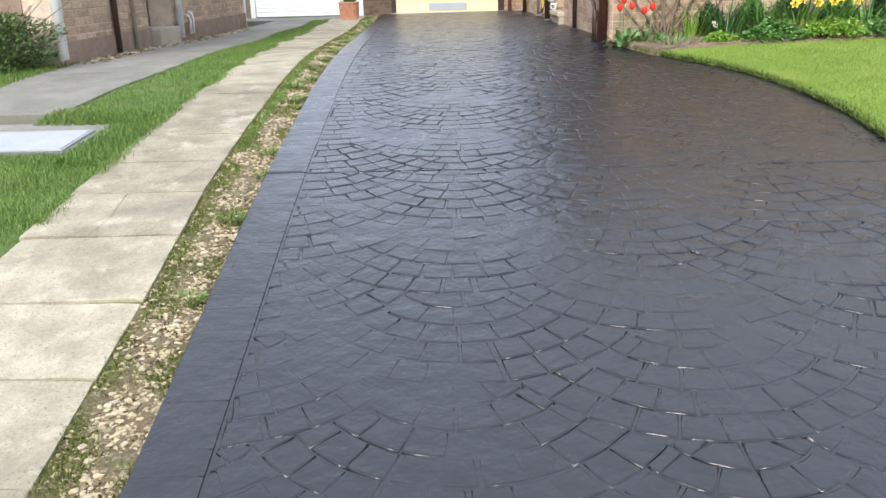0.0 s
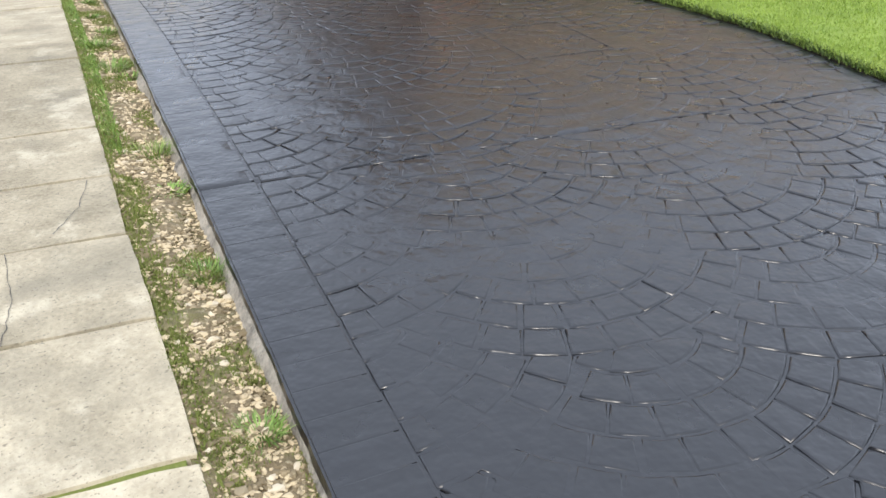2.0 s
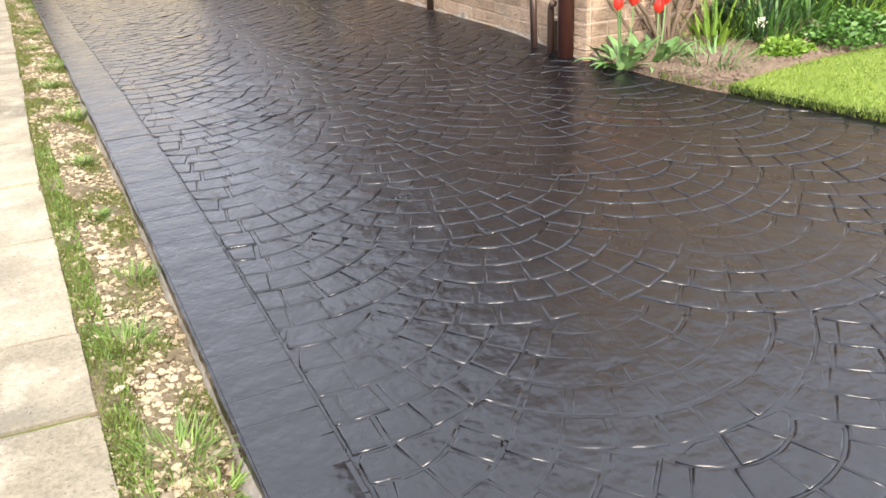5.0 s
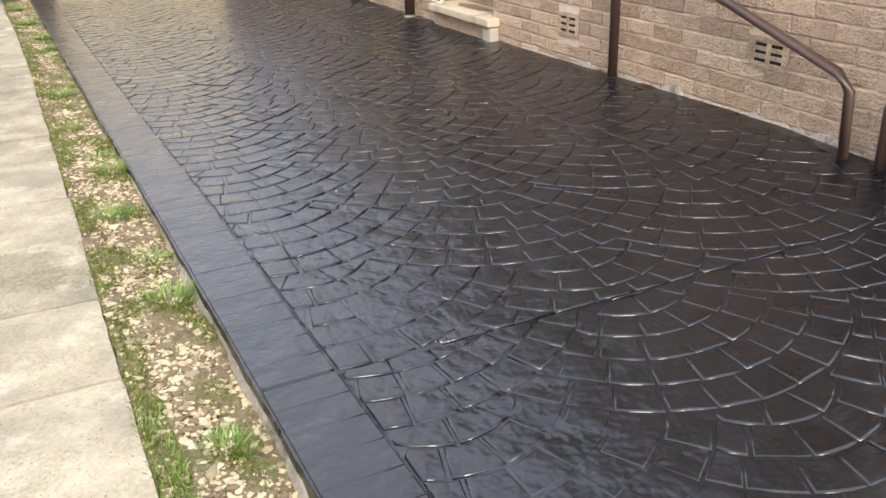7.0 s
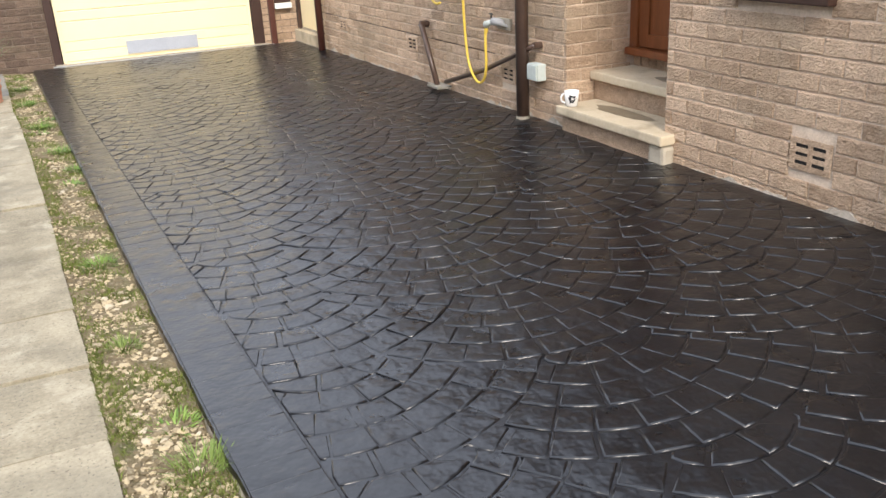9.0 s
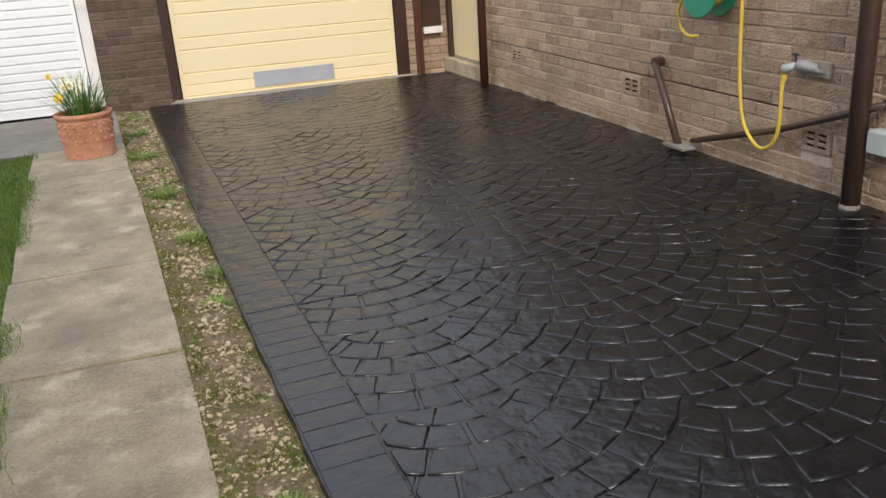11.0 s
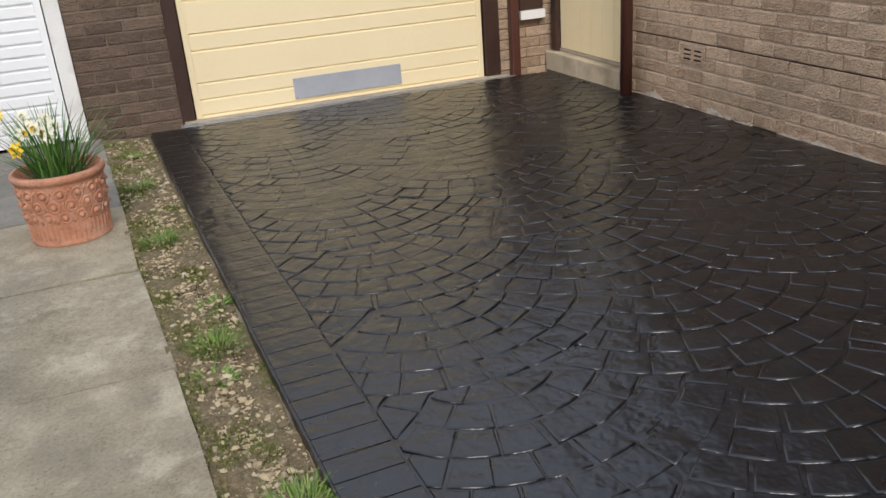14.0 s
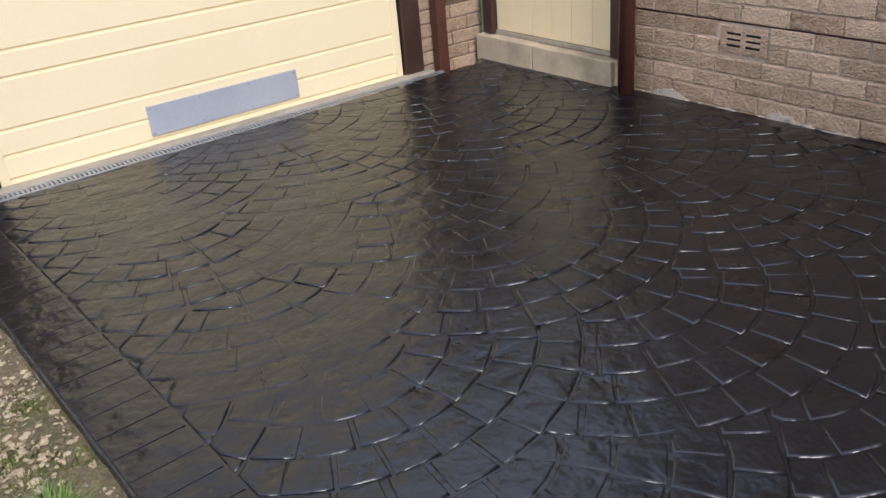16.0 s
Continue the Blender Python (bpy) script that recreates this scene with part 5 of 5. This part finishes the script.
def tulips(x, y, flowers, seed, leaves=26, size=1.0):
    t = thing("tulip_clump", "clump of red tulips with broad pale green leaves", "tulip", (x, y, zb(x, y) - 0.02), group="tulips by the wall")
    v, f = leaf_clump(leaves + 8, 0.10 * size, 0.12, 0.23, 0.034, 1.6, seed, (0.3, 1.25))
    raw("leaves", v, f, "leaf_pale", t)
    for k, (dx, dy, h) in enumerate(flowers):
        v, f = tube([(dx * 0.4, dy * 0.4, 0), (dx * 0.8, dy * 0.8, h * 0.6), (dx, dy, h)], 0.004, 7)
        raw("flower_stem", v, f, "leaf_pale", t)
        pv, pf = [], []
        for q in range(6):
            w0 = q * math.pi / 3 + 0.2
            o = len(pv)
            for i, (r, z, hw) in enumerate(((0.006, 0, 0.25), (0.024, 0.02, 0.62), (0.026, 0.045, 0.55), (0.016, 0.072, 0.05))):
                rr = r * (1.0 if q % 2 else 0.88)
                pv += [(dx + rr * math.cos(w0 - hw), dy + rr * math.sin(w0 - hw), h + z), (dx + rr * 1.12 * math.cos(w0), dy + rr * 1.12 * math.sin(w0), h + z), (dx + rr * math.cos(w0 + hw), dy + rr * math.sin(w0 + hw), h + z)]
                if i:
                    b = o + 3 * i
                    pf += [(b - 3, b - 2, b + 1, b), (b - 2, b - 1, b + 2, b + 1)]
        raw("flower", pv, pf, "red", t, smooth=True)
    return t


tulips(3.13, 8.95, [(-0.06, -0.02, 0.30), (-0.02, 0.02, 0.36), (0.05, 0.0, 0.31)], 5)
tulips(3.30, 8.88, [(-0.03, -0.02, 0.27), (0.05, 0.03, 0.30)], 8)
tulips(5.35, 8.85, [(0, 0, 0.36), (0.1, 0.02, 0.33)], 13, 20)


def shrub(name, label, x, y, rx, ry, h, n, leaf, mat, seed, category="shrub"):
    s = thing(name, label, category, (x, y, zb(max(x, 3.04), y) - 0.02))
    r = random.Random(seed)
    verts, faces = [], []
    for _ in range(n):
        a, q = r.uniform(0, 6.283), math.sqrt(r.random())
        lump = 0.75 + 0.35 * noise.noise(Vector((math.cos(a) * 2 + seed, math.sin(a) * 2, 0)))
        px, py = rx * q * math.cos(a) * lump, ry * q * math.sin(a) * lump
        top = h * math.sqrt(max(0.02, 1 - q * q * 0.9)) * (0.8 + 0.4 * noise.noise(Vector((px * 9, py * 9, seed))))
        pz = top * (0.35 + 0.65 * r.random() ** 0.4)
        d = Vector((r.gauss(px, rx), r.gauss(py, ry), r.uniform(0.1, 0.9) * h)).normalized()
        t = d.cross(Vector((r.uniform(-1, 1), r.uniform(-1, 1), r.uniform(-1, 1)))).normalized()
        l = leaf * r.uniform(0.6, 1.3)
        p = Vector((px, py, pz))
        o = len(verts)
        verts += [p, p + d * l * 0.5 + t * l * 0.28, p + d * l, p + d * l * 0.5 - t * l * 0.28]
        faces.append((o, o + 1, o + 2, o + 3))
    raw("foliage", verts, faces, mat, s)
    stems = []
    for _ in range(9):
        a = r.uniform(0, 6.283)
        stems.append(tube([(0, 0, 0), (rx * 0.35 * math.cos(a), ry * 0.35 * math.sin(a), h * 0.4), (rx * 0.7 * math.cos(a), ry * 0.7 * math.sin(a), h * 0.75)], [0.006, 0.004, 0.002], 6))
    v, f = merge(*stems)
    raw("stems", v, f, "stem", s)
    return s


shrub("ground_cover", "low bright green ground cover plant at the lawn edge", 3.87, 8.58, 0.20, 0.15, 0.13, 1500, 0.03, "leaf_lime", 21, "ground cover")
for k, (x, y, rx) in enumerate(((4.32, 8.58, 0.36), (4.78, 8.56, 0.38), (5.25, 8.52, 0.36))):
    shrub("ground_cover", "spreading low green ground cover plant at the lawn edge", x, y, rx, 0.24, 0.2, 3000, 0.034, "leaf_lime" if k % 2 else "leaf", 31 + k, "ground cover")
shrub("low_shrub", "small lime green mounded shrub in the flower bed", 3.62, 8.88, 0.06, 0.06, 0.07, 320, 0.02, "leaf_lime", 52)
for k, (x, y, s, seed) in enumerate(((3.95, 8.88, 1.0, 61), (4.3, 8.88, 1.1, 62), (4.62, 8.86, 1.1, 63), (4.95, 8.86, 1.0, 64), (5.5, 8.84, 1.0, 65), (6.0, 8.8, 1.0, 66))):
    d = thing("daffodil_clump", "clump of daffodil leaves in the flower bed", "daffodil", (x, y, zb(x, y) - 0.02), group="daffodils in the bed")
    v, f = leaf_clump(70, 0.12 * s, 0.25, 0.5, 0.011, 1.5, seed, (0.0, 0.8))
    raw("leaves", v, f, "leaf" if k % 2 else "leaf_dark", d)
    if k in (2, 3):
        for q in range(4):
            daffodil(d, (0.02 * q, 0, 0), (0.07 * q - 0.1, -0.14 + 0.03 * (q % 2), 0.30 + 0.03 * (q % 3)), (-0.3, -0.9, 0.1), "yellow", "yellow", 0.045)
    if k == 0:
        daffodil(d, (-0.02, 0, 0), (-0.10, -0.14, 0.16), (-0.5, -0.8, 0.0), "petal", "petal", 0.035)
for k, (x, y, rx, h, mt) in enumerate(((3.9, 9.02, 0.13, 0.36, "leaf_dark"), (4.25, 9.03, 0.16, 0.42, "leaf"), (4.6, 9.03, 0.18, 0.46, "leaf_dark"), (5.0, 9.02, 0.18, 0.42, "leaf"), (5.45, 9.02, 0.2, 0.48, "leaf_dark"), (5.9, 9.0, 0.22, 0.45, "leaf_dark"), (6.4, 8.98, 0.22, 0.4, "leaf"))):
    shrub("border_shrub", "leafy green border shrub against the house wall", x, y, rx, 0.09, h, 1500, 0.045, mt, 81 + k)
for k, (x, y) in enumerate(((3.72, 8.93), (3.98, 8.78), (4.55, 8.74), (5.15, 8.74), (5.7, 8.74))):
    d = thing("daffodil_clump", "clump of strap-leaved daffodils in the flower bed", "daffodil", (x, y, zb(x, y) - 0.02), group="daffodils in the bed")
    v, f = leaf_clump(60, 0.11, 0.2, 0.42, 0.010, 1.7, 111 + k, (0.05, 0.9))
    raw("leaves", v, f, "leaf" if k % 2 else "leaf_lime", d)
grey_plant = thing("grey_perennial", "wiry grey-green perennial at the edge of the bed", "perennial", (3.46, 8.62, zb(3.46, 8.62) - 0.02))
v, f = leaf_clump(170, 0.16, 0.09, 0.22, 0.005, 1.6, 71, (0.3, 1.2))
raw("leaves", v, f, "leaf_pale", grey_plant)
bush = thing("climbing_shrub", "bare woody climbing shrub trained against the house wall", "shrub", (3.47, 9.06, zb(3.47, 9.06) - 0.02))
r = random.Random(4)
for k in range(7):
    a = -0.9 + 0.3 * k
    p, pts = Vector((0.01 * k, 0, 0)), []
    d = Vector((math.sin(a) * 0.6, 0.02, 1)).normalized()
    for i in range(9):
        pts.append(p.copy())
        p += d * 0.13
        d = (d + Vector((r.uniform(-0.35, 0.35), r.uniform(-0.05, 0.03), r.uniform(-0.1, 0.2)))).normalized()
        p.y = min(p.y, 0.06)
    v, f = tube(pts, [0.014 * (1 - 0.085 * i) for i in range(9)], 7)
    raw("branch", v, f, "stem", bush, smooth=True)
trellis = thing("trellis", "diamond timber trellis fixed to the house front", "trellis", (3.72, CORNER - 0.012, 0.2))
for k in range(5):
    for sg in (1, -1):
        x0 = -0.42 + 0.13 * k
        part("slat", add_box(bmesh.new(), -0.007, 0.007, -0.006 * sg - 0.004, -0.006 * sg + 0.004, -0.1, 1.1, 0, Matrix.Translation((x0, 0, 0)) @ Matrix.Rotation(sg * 0.7, 4, "Y")), "stem", trellis)

# ---- neighbour's front: bush, pipes, gate ----
tulips(5.7, 8.72, [(-0.03, -0.05, 0.30), (0.06, -0.03, 0.26)], 15)
plinth = thing("plinth", "weathered cement plinth along the foot of the neighbouring wall", "plinth", kind="structure")
for a, b in ((8.78, NE0), (NE1, 15.6)):
    pv, pf = [], []
    for i, y in enumerate(np.linspace(a, b, 24)):
        top = 0.225 + 0.012 * noise.noise(Vector((0.4, y * 3, 2)))
        x = NX + 0.018 + 0.004 * noise.noise(Vector((1.4, y * 4, 2)))
        pv += [(NX - 0.01, y, top), (x - 0.004, y, top), (x, y, top - 0.006), (x + 0.004, y, zg(y) - 0.06)]
        if i:
            q = 4 * i
            pf += [(q - 4 + k, q - 3 + k, q + 1 + k, q + k) for k in range(3)]
    raw("plinth_length", pv, pf, "plinth", plinth)
nb = thing("evergreen_bush", "dark bushy evergreen at the corner of the neighbouring house", "bush", (-2.32, 8.4, zg(8.4) - 0.03))
r = random.Random(12)
verts, faces = [], []
for _ in range(8200):
    a, q, t = r.uniform(0, 6.283), r.random() ** 0.5, r.random()
    rad = (0.56 * math.sqrt(max(0, 1 - (t - 0.35) ** 2 * 1.8))) * (0.8 + 0.45 * noise.noise(Vector((math.cos(a) * 1.6, math.sin(a) * 1.6, t * 3))))
    p = Vector((rad * q * math.cos(a) * 1.25, rad * q * math.sin(a), 0.04 + t * 0.44))
    d = Vector((math.cos(a) + r.gauss(0, 0.5), math.sin(a) + r.gauss(0, 0.5), r.uniform(-0.2, 1.1))).normalized()
    s = d.cross(Vector((r.uniform(-1, 1), r.uniform(-1, 1), 0.4))).normalized()
    l = r.uniform(0.018, 0.045)
    o = len(verts)
    verts += [p, p + d * l * 0.5 + s * l * 0.25, p + d * l, p + d * l * 0.5 - s * l * 0.25]
    faces.append((o, o + 1, o + 2, o + 3))
raw("foliage", verts, faces, "leaf_bush", nb)
tw = []
for k in range(44):
    a = r.uniform(0, 6.283)
    e = Vector((math.cos(a) * r.uniform(0.4, 0.85), math.sin(a) * r.uniform(0.3, 0.6), r.uniform(0.1, 0.62)))
    tw.append(tube([(0, 0, 0), e * 0.5 + Vector((0, 0, 0.05)), e], [0.010, 0.006, 0.002], 5))
v, f = merge(*tw)
raw("twig_mass", v, f, "stem", nb)


def neighbour_pipe(label, y, r, mat, z0, dx=0.06):
    p = thing("downpipe", label, "downpipe", (NX + dx, y, z0))
    v, f = tube([(0, 0, 0), (0, 0, 1.2), (0, 0, 2.6 - z0)], r, 14)
    raw("pipe", v, f, mat, p, smooth=True)
    v, f = tube([(0, 0, 0.9), (0, 0, 0.93)], r * 1.2, 14)
    raw("clip", v, f, mat, p)


neighbour_pipe("peeling white painted downpipe at the neighbour's corner", 8.66, 0.045, "white", 0.08)
neighbour_pipe("thin brown pipe on the neighbouring wall", 10.0, 0.03, "pipe", 0.0, 0.04)
neighbour_pipe("thin pale pipe on the neighbouring wall", 10.5, 0.022, "concrete", 0.02, 0.04)
neighbour_pipe("white painted downpipe beside the neighbour's recess", 12.0, 0.045, "white", 0.06)
nstep = part("neighbour_step", box(NX - 0.5, NX + 0.1, NE0 + 0.05, NE1 - 0.05, 0.0, 0.21, 0.01), "concrete")
tagged(nstep, "grey concrete doorstep in the neighbour's recess", "step")
wpipe = thing("waste_pipe", "white plastic waste pipes bent down to a gully", "waste pipe", (NX + 0.06, 12.4, 0.08))
for dy, h in ((0.0, 0.22), (0.12, 0.26)):
    v, f = tube([(0, dy, 0), (0, dy + 0.01, h * 0.8), (-0.01, dy - 0.02, h), (-0.04, dy - 0.05, h + 0.02)], 0.018, 10)
    raw("pipe", v, f, "white", wpipe, smooth=True)
ngate = thing("door_5", "dark side gate between white posts beside the white garage", "gate", (-2.0, 15.75, 0.1), kind="structure")
part("leaf", box(-0.58, 0.02, 0.0, 0.04, 0.0, 1.9, 0.004), "brown", ngate)
for a in (-0.68, 0.03):
    part("frame_post", box(a, a + 0.09, -0.03, 0.06, -0.1, 2.0, 0.006), "white", ngate)

# ---- bricks, border bricks and cobbles ----
BRICK_MESH = {}


def brick_arrays(seed, L=0.2175, H=0.0668, D=0.022):
    r = random.Random(seed)
    v = []
    for y, s in ((D, 0.0), (0.003, 0.0), (-0.0015, 0.005)):
        for x, z in ((0, 0), (L, 0), (L, H), (0, H)):
            jx, jz = r.uniform(-0.0025, 0.0025), r.uniform(-0.0022, 0.0022)
            v.append((x + (s if x == 0 else -s) + jx, y + r.uniform(-0.002, 0.002), z + (s if z == 0 else -s) + jz))
    f = []
    for a, b in ((0, 4), (4, 8)):
        for k in range(4):
            q = (k + 1) % 4
            f.append((a + k, a + q, b + q, b + k))
    f.append((8, 9, 10, 11))
    return v, f


def brick_data(mat, seed):
    key = (mat, seed)
    if key not in BRICK_MESH:
        v, f = brick_arrays(seed)
        me = bpy.data.meshes.new("brick")
        me.from_pydata(v, [], f)
        me.materials.append(M[mat])
        BRICK_MESH[key] = me
    return BRICK_MESH[key]


def lay_bricks(parent, origin, u, inward, length, z0, z1, mat, holes=(), near=None, closer=0.0):
    """Stretcher courses on a wall face. near: (u0, u1, z0, z1), within which bricks are objects of their own."""
    verts, faces, count = [], [], 0
    o, u, inward = Vector(origin), Vector(u), Vector(inward)
    k0, k1 = int(math.floor(z0 / 0.075)), int(math.ceil(z1 / 0.075))
    for k in range(k0, k1):
        z = -0.0285 + k * 0.075
        a = -0.1125 * (k % 2) - 0.225
        while a < length:
            s, e = max(a, 0.0), min(a + 0.2175, length)
            a += 0.225
            spans = [(s, e)]
            for h0, h1, hz0, hz1 in holes:
                if z + 0.05 > hz0 and z + 0.015 < hz1:
                    spans = [q for p in spans for q in ((p[0], min(p[1], h0 - 0.008)), (max(p[0], h1 + 0.008), p[1]))]
            for s0, e0 in spans:
                if e0 - s0 < 0.02:
                    continue
                seed = (k * 7 + int(a * 13)) % 6
                sx = (e0 - s0) / 0.2175
                m = Matrix(((u.x * sx, inward.x, 0, o.x + u.x * s0), (u.y * sx, inward.y, 0, o.y + u.y * s0), (0, 0, 1, z), (0, 0, 0, 1)))
                if near and near[0] < (s0 + e0) / 2 < near[1] and near[2] < z < near[3] and count < 300:
                    ob = new("brick", brick_data(mat, seed))
                    ob.parent = parent
                    ob.matrix_basis = m
                    count += 1
                else:
                    v, f = brick_arrays(seed)
                    b = len(verts)
                    verts += [m @ Vector(p) for p in v]
                    faces += [tuple(i + b for i in q) for q in f]
    if verts:
        tagged(raw("brick_courses", verts, faces, mat, parent), kind="stuff")


def wu(y):
    return WALL_END - y


air_holes = [(wu(b), wu(a), c, d) for a, b, c, d in AIR]
lay_bricks(wall_east, (WALL_X, WALL_END, 0), (0, -1, 0), (1, 0, 0), WALL_END - CORNER, -0.2, 2.6, "brick",
           air_holes + [(wu(ALC1), wu(ALC0), -1, 2.25), (wu(12.16), wu(11.66), 0.92, 1.57)], (wu(13.5), wu(9.9), 0.05, 1.0))
lay_bricks(alcove, (WALL_X + 0.004, ALC1, 0), (1, 0, 0), (0, 1, 0), 0.47, 0.1, 2.25, "brick", (), (0, 0.5, 0.1, 1.2))
lay_bricks(wall_front, (WALL_X + 0.03, CORNER, 0), (1, 0, 0), (0, 1, 0), 5.9, -0.1, 1.8, "brick", (), (0, 2.2, 0.0, 0.75))
lay_bricks(garage_wall, (-0.308, GY, 0), (1, 0, 0), (0, 1, 0), 0.585, -0.05, 2.2, "brick_brown", (), (0, 0.6, -0.1, 1.6))
lay_bricks(garage_wall, (2.612, GY, 0), (1, 0, 0), (0, 1, 0), 0.44, -0.05, 2.2, "brick", (), None)
lay_bricks(neighbour_wall, (NX, 8.78, 0), (0, 1, 0), (-1, 0, 0), 6.8, -0.2, 2.6, "brick", [(NE0 - 8.78, NE1 - 8.78, -1, 2.2)], (0, 4.2, -0.1, 0.75))

# the damp course shows as a dark line in one bed joint
part("damp_course", box(WALL_X + 0.0008, WALL_X + 0.005, ALC1 + 0.9, WALL_END - 0.02, 0.4152, 0.4205), "brown", wall_east, "dark line of the damp course")

# mortar splashes along the foot of the wall
foot_v, foot_f = [], []
for i, y in enumerate(np.arange(9.2, 18.4, 0.03)):
    if ALC0 - 0.08 < y < ALC1 + 0.0:
        h = 0.0
    else:
        h = -0.012 + 0.05 * max(0, 0.35 + noise.noise(Vector((0.1, y * 5, 4))) + 0.5 * noise.noise(Vector((0.1, y * 19, 8))))
    foot_v += [(WALL_X - 0.007, y, zx(3, y) - 0.02), (WALL_X - 0.004, y, zx(3, y) + h), (WALL_X + 0.012, y, zx(3, y) + h + 0.004)]
    if i:
        b = 3 * i
        foot_f += [(b - 3, b - 2, b + 1, b), (b - 2, b - 1, b + 2, b + 1)]
raw("mortar_foot", foot_v, foot_f, "haunch", wall_east, "whitish mortar haunch along the wall foot")

# border bricks along the drive's free edge
bb = bmesh.new()
add_box(bb, 0.004, BAND - 0.006, -0.0511, 0.0511, -0.016, 0.0, 0.0024)
border_brick = part("border_brick", bb, "drive", driveway)
ang = math.atan(-EDGE_K)
first = True
ends = [1.25] + JOINTS + [19.33]
for lo, hi in zip(ends[:-1], ends[1:]):
    count = int(round((hi - lo) / 0.1035))
    pitch = (hi - lo) / count
    for k in range(count):
        y = lo + (k + 0.5) * pitch
        slope = math.atan2(zg(y + 0.05) - zg(y - 0.05), 0.1)
        short = (0.93 if k in (0, count - 1) else 1.0 if y < 13 else 0.98) * pitch / 0.1035
        shift = 0.003 if k == 0 else -0.003 if k == count - 1 else 0
        m = Matrix.Translation((drive_left(y), y + shift, zg(y) + rng.normal(0, 0.0002))) @ Matrix.Rotation(slope, 4, "X") @ Matrix.Rotation(-ang, 4, "Z")
        m = m @ Matrix.Rotation(rng.normal(0, 0.001), 4, "Y") @ Matrix.Scale(short / math.cos(slope), 4, (0, 1, 0))
        if first:
            border_brick.matrix_basis, first = m, False
        else:
            ob = new("border_brick", border_brick.data)
            ob.parent, ob.matrix_basis = driveway, m
sheet("street_band", drive_left, lambda y: drive_left(y) + BAND, -8, 1.25, "drive", -0.001, 0.2, 3, driveway)

all_v, all_f, all_s, singles = [], [], [], 0
for pour in POURS:
    pieces = [q for poly in fan_stones(*pour) for q in trim_stone(poly)]
    for piece in pieces:
        if not pour[0] < sum(q[1] for q in piece) / len(piece) < pour[1]:
            continue
        made = stone_mesh(piece)
        if not made:
            continue
        v, f = made
        cx, cy = np.mean([q[0] for q in v]), np.mean([q[1] for q in v])
        if singles < 300 and 15.2 < cy < 17.6 and cx < 2.2:
            raw("cobble", v, f, "drive", driveway, smooth=[len(v) // 4 <= q < len(f) - 1 for q in range(len(f))])
            singles += 1
        else:
            b = len(all_v)
            all_v += v
            all_s += [len(v) // 4 <= q < len(f) - 1 for q in range(len(f))]
            all_f += [tuple(i + b for i in q) for q in f]
tagged(raw("cobbles", all_v, all_f, "drive", driveway, smooth=all_s), kind="stuff")
